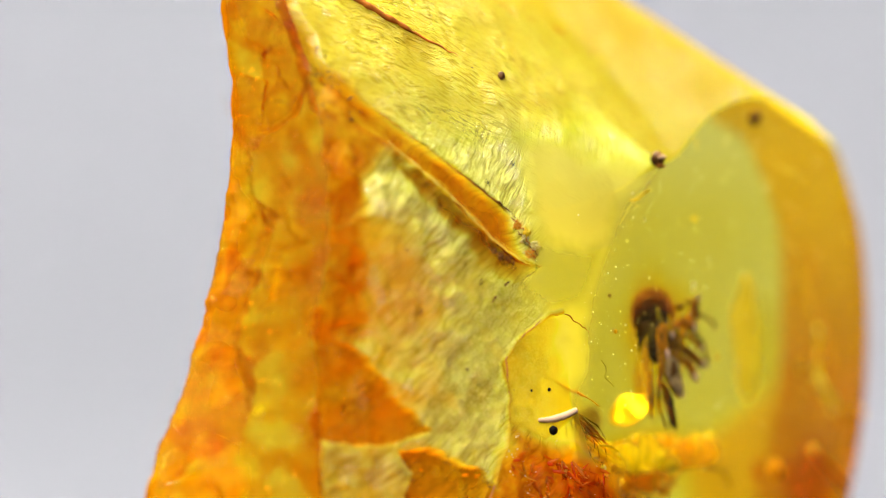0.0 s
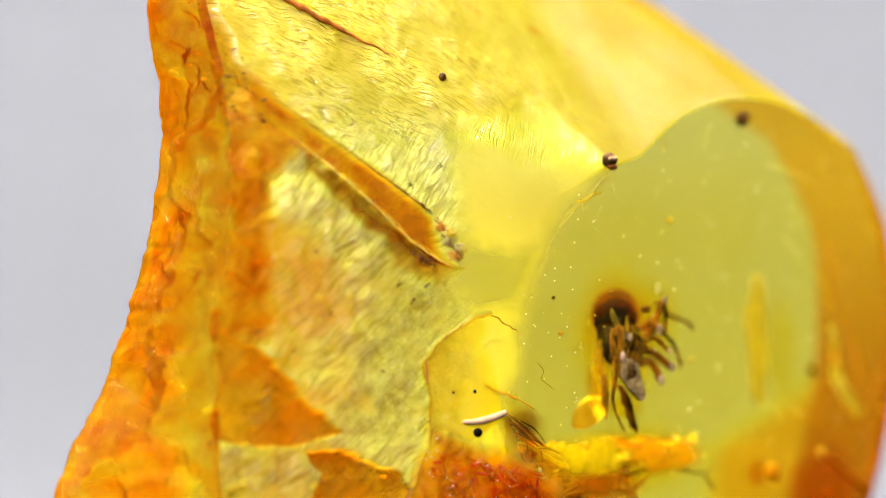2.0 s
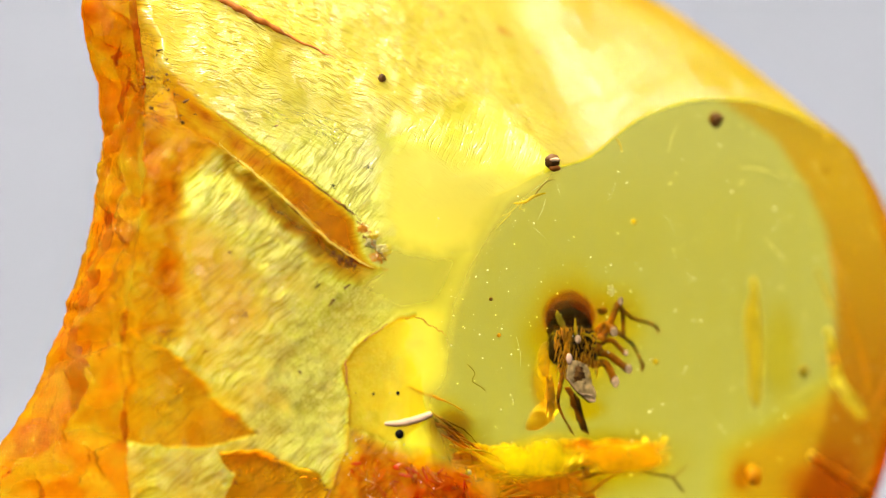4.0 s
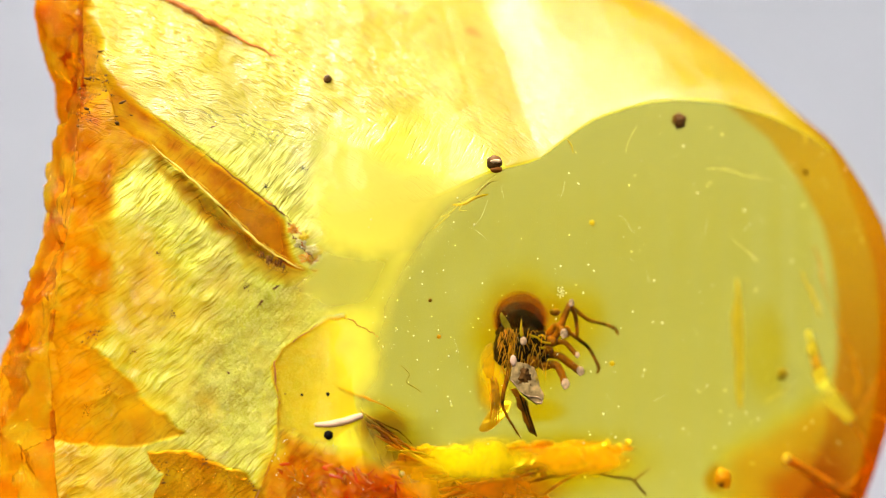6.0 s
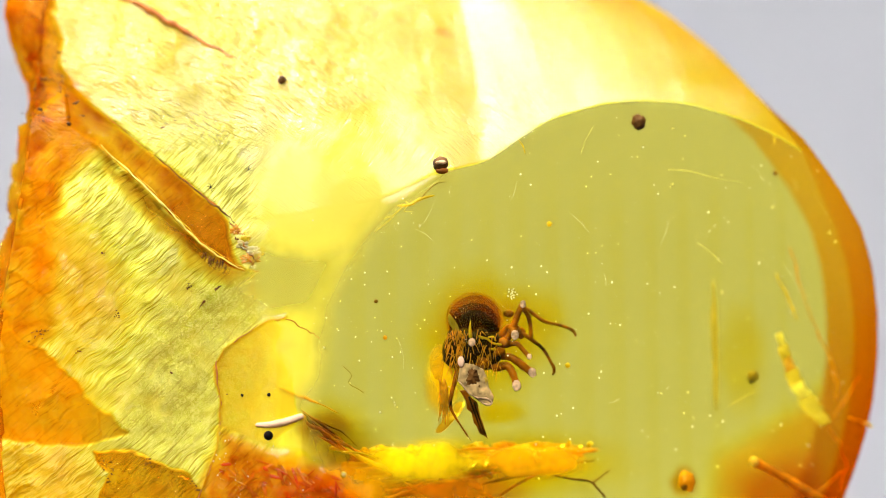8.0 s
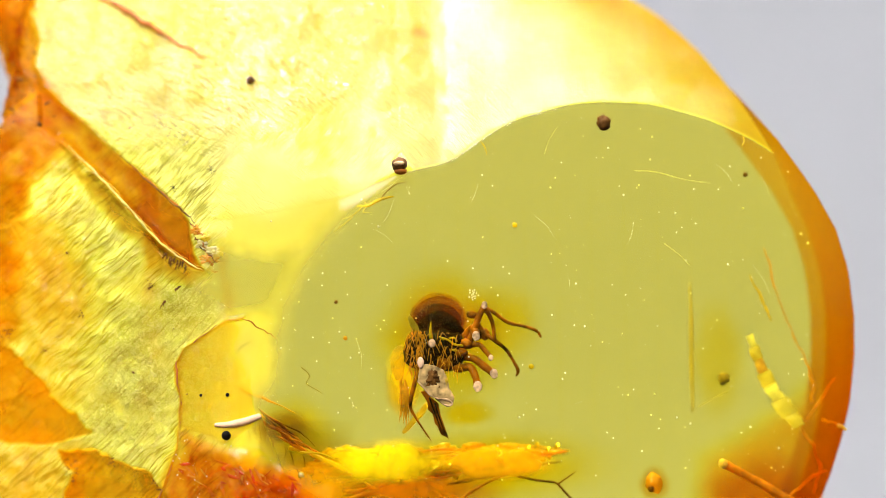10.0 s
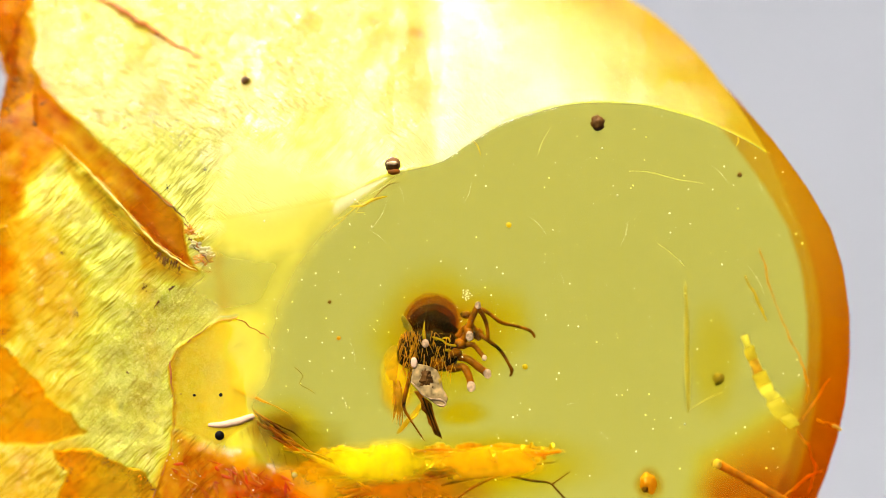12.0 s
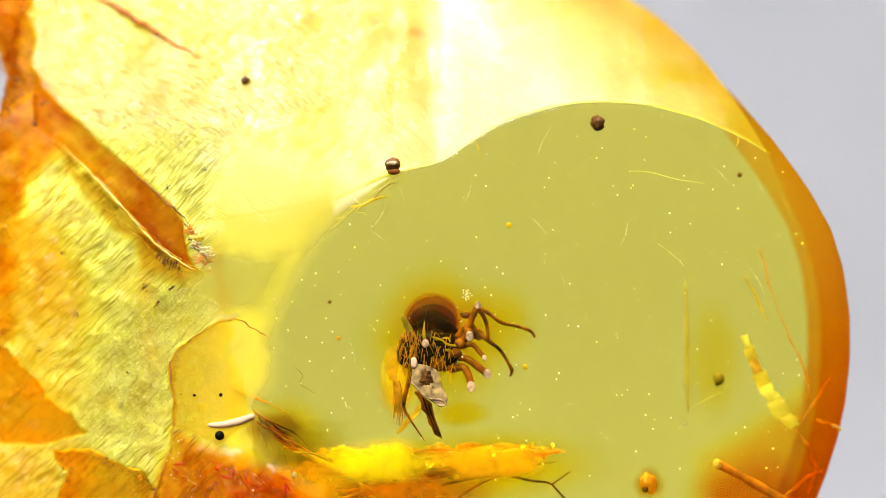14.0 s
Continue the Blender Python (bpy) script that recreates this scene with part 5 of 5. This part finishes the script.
        run("crack", [(x - 0.08, z + 0.08), (x, z), (x + 0.12, z - 0.04 - 0.06 * (k % 3))], -0.02, [0.004, 0.02, 0.004], (BARK, RUST)[k % 2], "dark brown crack", 5)
    # plant bundle low in the amber: many fibres, torn and glued by resin
    rnd = random.Random(11)
    bundle = run("plant_bundle", [(-2.5, -5.7), (-1.0, -5.62), (0.6, -5.55), (2.2, -5.42), (3.9, -5.3)], 1.2, [0.10, 0.2, 0.2, 0.14, 0.03], COPPER, "torn bundle of golden and orange plant fibres", 10)
    for k in range(24):
        a = rnd.random()
        x0, x1 = -2.6 + 2.6 * rnd.random(), 1.2 + 2.9 * rnd.random()
        if x1 - x0 < 1.5:
            x1 = x0 + 1.5
        lift = rnd.uniform(-0.45, 0.42)
        course = []
        for i in range(5):
            x = x0 + (x1 - x0) * i / 4
            mid = -5.62 + 0.055 * (x + 2) + lift * (1 - max(0, (x - 0.5) / 4.2))
            course.append((x, mid + 0.07 * math.sin(x * 3 + k) + 0.05 * math.sin(x * 7 + 2.1 * k)))
        r = rnd.uniform(0.012, 0.055) * (1.4 if lift > 0.1 else 1)
        run("plant_fibre", course, 0.8 + 1.0 * rnd.random(), [0.3 * r, r, r * 1.1, 0.8 * r, 0.15 * r], STRAW if lift > 0.05 and a < 0.8 else COPPER if lift > -0.1 and a < 0.75 else (COPPER, STRAW, COPPER, TAWNY, BARK)[k % 5], "", 7, bundle)
    for k in range(12):
        x, z = -2.3 + 0.42 * k, -5.33 + 0.03 * k + 0.1 * math.sin(k * 3)
        part("resin_clump", blob(spot(x, z - 0.02 * k, 1.5 + 0.3 * math.sin(k * 2.3)), (0.40 - 0.012 * k, 0.22, (0.20 + 0.05 * math.sin(k)) * (1 - 0.06 * k)), 0.6, 4, k, 2.5), SUNLIT if k in (1, 2, 3, 4, 7) else STRAW, bundle)
    for k in range(34):
        x, z = rnd.uniform(-3.6, 1.2), rnd.uniform(-6.9, -6.0)
        w, tilt = rnd.uniform(0.25, 0.8), rnd.uniform(-0.5, 0.5)
        r = rnd.uniform(0.02, 0.07)
        run("plant_fibre", [(x - w, z - tilt * w), (x - w * 0.3, z - tilt * w * 0.3 + rnd.uniform(-0.06, 0.06)), (x + w * 0.4, z + tilt * w * 0.4 + rnd.uniform(-0.06, 0.06)), (x + w, z + tilt * w)], 0.4 + 0.8 * rnd.random(), [0.3 * r, r, r, 0.2 * r], (COPPER, TAWNY, COPPER, STRAW, COPPER, STRAW)[k % 6], "", 6, bundle)
    # the glow round the fibres, shaped as clouds of bright resin
    film("glow_lens", (-0.99, -5.45), 1.95, 0.66, 0.30, GLOW_CLOUD, amber, "yellow glow round the plant fibres, shaped as cloudy resin", 1.0)
    film("glow_lens", (1.99, -5.54), 1.9, 0.55, 0.34, HONEY_CLOUD, amber, "honey-orange glow round the plant fibres, shaped as cloudy resin", 0.8)
    film("glow_lens", (-2.95, -6.05), 1.6, 0.75, 0.36, HONEY_CLOUD, amber, "honey-orange glow round the plant fibres, shaped as cloudy resin", 0.85)
    film("glow_lens", (-0.15, -6.22), 1.7, 0.45, 0.42, EMBER_CLOUD, amber, "deep orange glow below the plant fibres, shaped as cloudy resin", 0.8)
    film("glow_lens", (IX - 1.0, IZ - 0.85), 0.55, 1.1, 0.42, GLOW_CLOUD, amber, "golden glow beside the insect, shaped as cloudy resin", 0.55)
    for k in range(12):
        x, z = -2.6 + 0.41 * k, -5.50 + 0.012 * k + rnd.uniform(-0.22, 0.2) * (1 - k / 34)
        w = rnd.uniform(0.16, 0.42) * (1 - k / 50)
        part("resin_clump", blob(spot(x, z, 1.3 + 0.7 * rnd.random()), (w * 1.4, 0.2, w * rnd.uniform(0.5, 0.8)), 0.5, 4, k + 40, 2.2), SUNLIT if k % 3 else STRAW, bundle)
    # beads of resin and dark crumbs along the torn upper side of the fibres
    for k in range(90):
        x = rnd.uniform(-1.5, 3.6)
        z = -5.40 + 0.02 * x - abs(rnd.gauss(0, 0.22)) + 0.10 * max(0, 1.5 - x) / 3
        r = rnd.uniform(0.025, 0.11) * (1.25 - 0.2 * x if x > 0 else 1.2)
        part("resin_bead", blob(spot(x, z, 0.75 + 0.5 * rnd.random()), (r * rnd.uniform(0.8, 1.8), r, r), 0.5, 2, k * 1.7, 2), (SUNLIT, STRAW, SUNLIT, COPPER, TAWNY, STRAW, BARK)[k % 7], bundle)
    # hairline scratches on the polished face
    for k in range(16):
        x, z, a, w = rnd.uniform(-2.5, 9.5), rnd.uniform(-4.5, 1.8), rnd.uniform(0.2, 2.6), rnd.uniform(0.12, 0.5)
        if -1.2 < x < 3.2 and -4.6 < z < -0.4:
            continue
        run("scratch", [(x, z), (x + w * math.cos(a), z + w * math.sin(a)), (x + 2 * w * math.cos(a + 0.15), z + 2 * w * math.sin(a + 0.15))], -0.002, [0.0006, 0.0016, 0.0006], DUST, "pale hairline scratch", 4)
    run("plant_fibre", [(0.70, -6.11), (1.45, -5.95), (2.20, -5.85), (2.94, -5.66), (3.77, -5.56)], 0.9, [0.03, 0.055, 0.05, 0.03, 0.008], BARK, "dark brown plant fibre", 7, bundle)
    run("plant_fibre", [(0.99, -6.54), (1.59, -6.16), (2.19, -5.89), (2.57, -5.77)], 0.8, [0.03, 0.035, 0.03, 0.015], TAWNY, "dark brown plant fibre", 7, bundle)
    run("twig", [(2.57, -5.90), (3.09, -6.02), (3.56, -6.09), (3.75, -6.27), (3.97, -6.52)], 0.4, [0.03, 0.035, 0.03, 0.03, 0.03], BARK, "thin forked brown twig")
    run("twig", [(3.65, -6.12), (3.86, -5.98), (4.13, -5.80)], 0.4, [0.022, 0.018, 0.008], BARK, "thin brown twig")
    run("plant_stem", [(-3.44, -5.02), (-2.99, -5.11), (-2.55, -5.34), (-2.11, -5.54), (-1.67, -5.70)], 0.5, [0.05, 0.07, 0.06, 0.07, 0.10], GOLD, "thin golden stalk", 9)
    film("resin_halo", (1.26, -4.23), 0.85, 0.45, 1.2, HALO_FILM, amber, "golden stain in the resin", 0.9)
    # orange rod with a pale cut end, and the pale segmented strip low at the end of the face
    stalk = run("stalk", [(8.02, -5.68), (8.61, -6.00), (9.21, -6.35), (9.95, -6.82)], 0.15, [0.11, 0.11, 0.11, 0.12], TAWNY, "red-brown stalk with a pale cut end", 12)
    part("cut_end", blob(spot(*(8.02, -5.68), 0.06), (0.12, 0.06, 0.13), 0.15, 3, 1.0), FLAKE, stalk, "pale cut end")
    strip = [(8.80, -2.30), (8.90, -2.62), (9.02, -2.95), (9.16, -3.30), (9.32, -3.66), (9.55, -4.05), (9.85, -4.45), (10.1, -4.75)]
    husk = None
    for k, ((x, z), (u, v)) in enumerate(zip(strip, strip[1:])):
        w = (0.10, 0.15, 0.13, 0.20, 0.19, 0.24, 0.17)[k]
        ring = []
        for f in (0, 0.25, 0.5, 0.75, 1, 1, 0.75, 0.5, 0.25, 0):
            e = (1 if len(ring) < 5 else -1) * w * (1 + 0.35 * noise.noise(Vector((k * 2.1, f * 5, len(ring)))))
            ring.append((x + (u - x) * f + 0.9 * e, z + (v - z) * f + 0.4 * e))
        piece = part("segment" if husk else "husk", plate(ring, lambda px, pz: float(polished(px)) + 0.45 + 0.03 * k + 0.12 * math.sin(3 * pz), 0.02, 0.05), (HUSK, WING, FLAKE, WING, HUSK, WING, WING)[k], husk or amber, "" if husk else "pale yellow flaky husk")
        husk = husk or piece
    run("crack", [(9.25, -0.00), (9.49, -0.91), (9.81, -1.96), (10.24, -2.86), (10.49, -3.62), (10.45, -4.14)], 0.9, [0.01, 0.02, 0.018, 0.02, 0.03, 0.02], FIBRE, "orange curved crack inside the amber")
    run("crack", [(8.86, -0.74), (9.15, -1.35), (9.41, -1.95)], 0.9, [0.02, 0.04, 0.02], GOLD, "golden crack inside the amber")
    run("crack", [(10.29, -4.58), (10.67, -4.07), (11.06, -3.51)], 0.5, [0.02, 0.035, 0.02], SEAM, "pale orange crack inside the amber")
    run("crack", [(9.80, -6.59), (10.33, -6.16), (10.79, -5.94)], 0.4, [0.02, 0.05, 0.02], SEAM, "pale orange crack inside the amber")
    run("crack", [(10.13, -4.81), (10.43, -5.26), (10.64, -5.86), (10.43, -6.53)], 0.5, [0.02, 0.03, 0.035, 0.02], SEAM, "pale orange crack inside the amber")
    run("crack", [(10.66, -4.59), (11.04, -4.71), (11.33, -4.86)], 0.3, [0.03, 0.04, 0.03], GOLD, "golden crack inside the amber")
    # a golden gnat beside the rim, and two minute black ones
    gnat = part("gnat", tube([spot(*p, 0.04) for p in ((-1.54, 1.32), (-1.24, 1.34), (-0.94, 1.49), (-0.57, 1.57))], (0.02, 0.04, 0.045, 0.015), 8), GOLD, amber, "tiny golden gnat with thin legs")
    for course in ([(-1.24, 1.34), (-1.46, 1.53), (-1.61, 1.59)], [(-1.30, 1.31), (-1.39, 1.17), (-1.17, 1.16)], [(-1.39, 1.32), (-1.69, 1.07), (-2.05, 0.97)], [(-0.94, 1.49), (-0.76, 1.69), (-0.49, 1.89), (-0.23, 1.92)], [(-1.66, 1.05), (-1.87, 0.88), (-2.17, 0.65)]):
        part("gnat_leg", tube([spot(*p, 0.03) for p in course], [0.016] * (len(course) - 1) + [0.006], 5), (WING, BARK, GOLD)[len(course) % 3], gnat)
    for (x, z), size in (((-5.37, 2.34), 0.11), ((-6.38, 1.89), 0.10)):
        mite = part("mite", blob(spot(x, z, 0.0), (size * 0.18, 0.02, size * 0.42), 0.3, 2, size * 40), BLACK, amber, "minute black mite with spread legs")
        for k in range(6):
            a = 0.6 + k * 1.05
            part("mite_leg", tube([spot(x, z, 0), spot(x + size * 0.7 * math.cos(a), z + size * 0.7 * math.sin(a), -0.01), spot(x + size * 1.2 * math.cos(a + 0.35), z + size * 1.2 * math.sin(a + 0.35), 0)], (0.009, 0.007, 0.003), 5), BLACK, mite)


rods()


def dust():
    """Fine dust and soil crumbs, far too many to count."""
    rnd = random.Random(5)
    bm = bmesh.new()
    for k in range(2400):
        x, z = rnd.uniform(-4, 10.5), rnd.uniform(-6, 3.6)
        if z > float(rim(x)) - 0.15 or rnd.random() > 0.45 + 0.55 * math.exp(-((x + 3) / 2.5) ** 2 - ((z + 1) / 3) ** 2):
            continue
        r = 0.004 + 0.020 * rnd.random() ** 6
        bm2 = spot(x, z, -0.004 if rnd.random() < 0.6 else 0.3 * rnd.random())
        made = bmesh.ops.create_icosphere(bm, subdivisions=1, radius=r * MM)
        for v in made["verts"]:
            v.co = v.co * rnd.uniform(0.7, 1.4) + bm2 * MM
    for k in range(90):
        x, z = rnd.gauss(-6.1, 0.25) if k % 2 else rnd.uniform(-6.4, -3.6), rnd.uniform(-6.6, -4.6)
        made = bmesh.ops.create_icosphere(bm, subdivisions=1, radius=(0.005 + 0.018 * rnd.random() ** 4) * MM)
        c = spot(x, z, -0.14)
        for v in made["verts"]:
            v.co = v.co * rnd.uniform(0.6, 1.4) + c * MM
    tagged(part("dust", bm, DUST, amber, "pale fine dust on the polished face"), kind="stuff")
    bm = bmesh.new()
    for k in range(150):
        x, z = rnd.gauss(-10.35, 0.35), rnd.gauss(4.35, 0.5)
        if rnd.random() < 0.35:
            x, z = rnd.uniform(-11, -4.5), rnd.uniform(-6.2, 6)
        made = bmesh.ops.create_icosphere(bm, subdivisions=1, radius=1)
        r, c = 0.010 + 0.05 * rnd.random() ** 4, spot(x, z, 0.02)
        sx, sz, lean = rnd.uniform(0.5, 1.9), rnd.uniform(0.4, 1.0), rnd.uniform(-0.8, 0.8)
        for v in made["verts"]:
            q = v.co * r * rnd.uniform(0.3, 1.9)
            v.co = (c + Vector((q.x * sx, q.y * 0.5, q.z * sz + lean * q.x))) * MM
    tagged(part("soil", bm, BARK, amber, "dark soil crumbs in the cracks"), kind="stuff")


dust()


# ---- what moves ----
def motions():
    turns = ((0.0, 52.02), (0.5, 49.11), (1.0, 46.16), (1.5, 43.19), (2.0, 40.21), (2.5, 37.24), (3.0, 34.27), (3.5, 31.31), (3.7, 30.14),
             (6.0, 17.58), (6.5, 15.03), (7.0, 12.47), (7.5, 10.14), (8.0, 8.04), (8.2, 7.25), (10.3, 0.28), (10.5, 0.0), (10.8, -0.27), (11.0, -0.3), (14.0, -0.3))
    walk(amber, [(t, pose(0, 0, 0, 0, 0, a)) for t, a in turns])


motions()
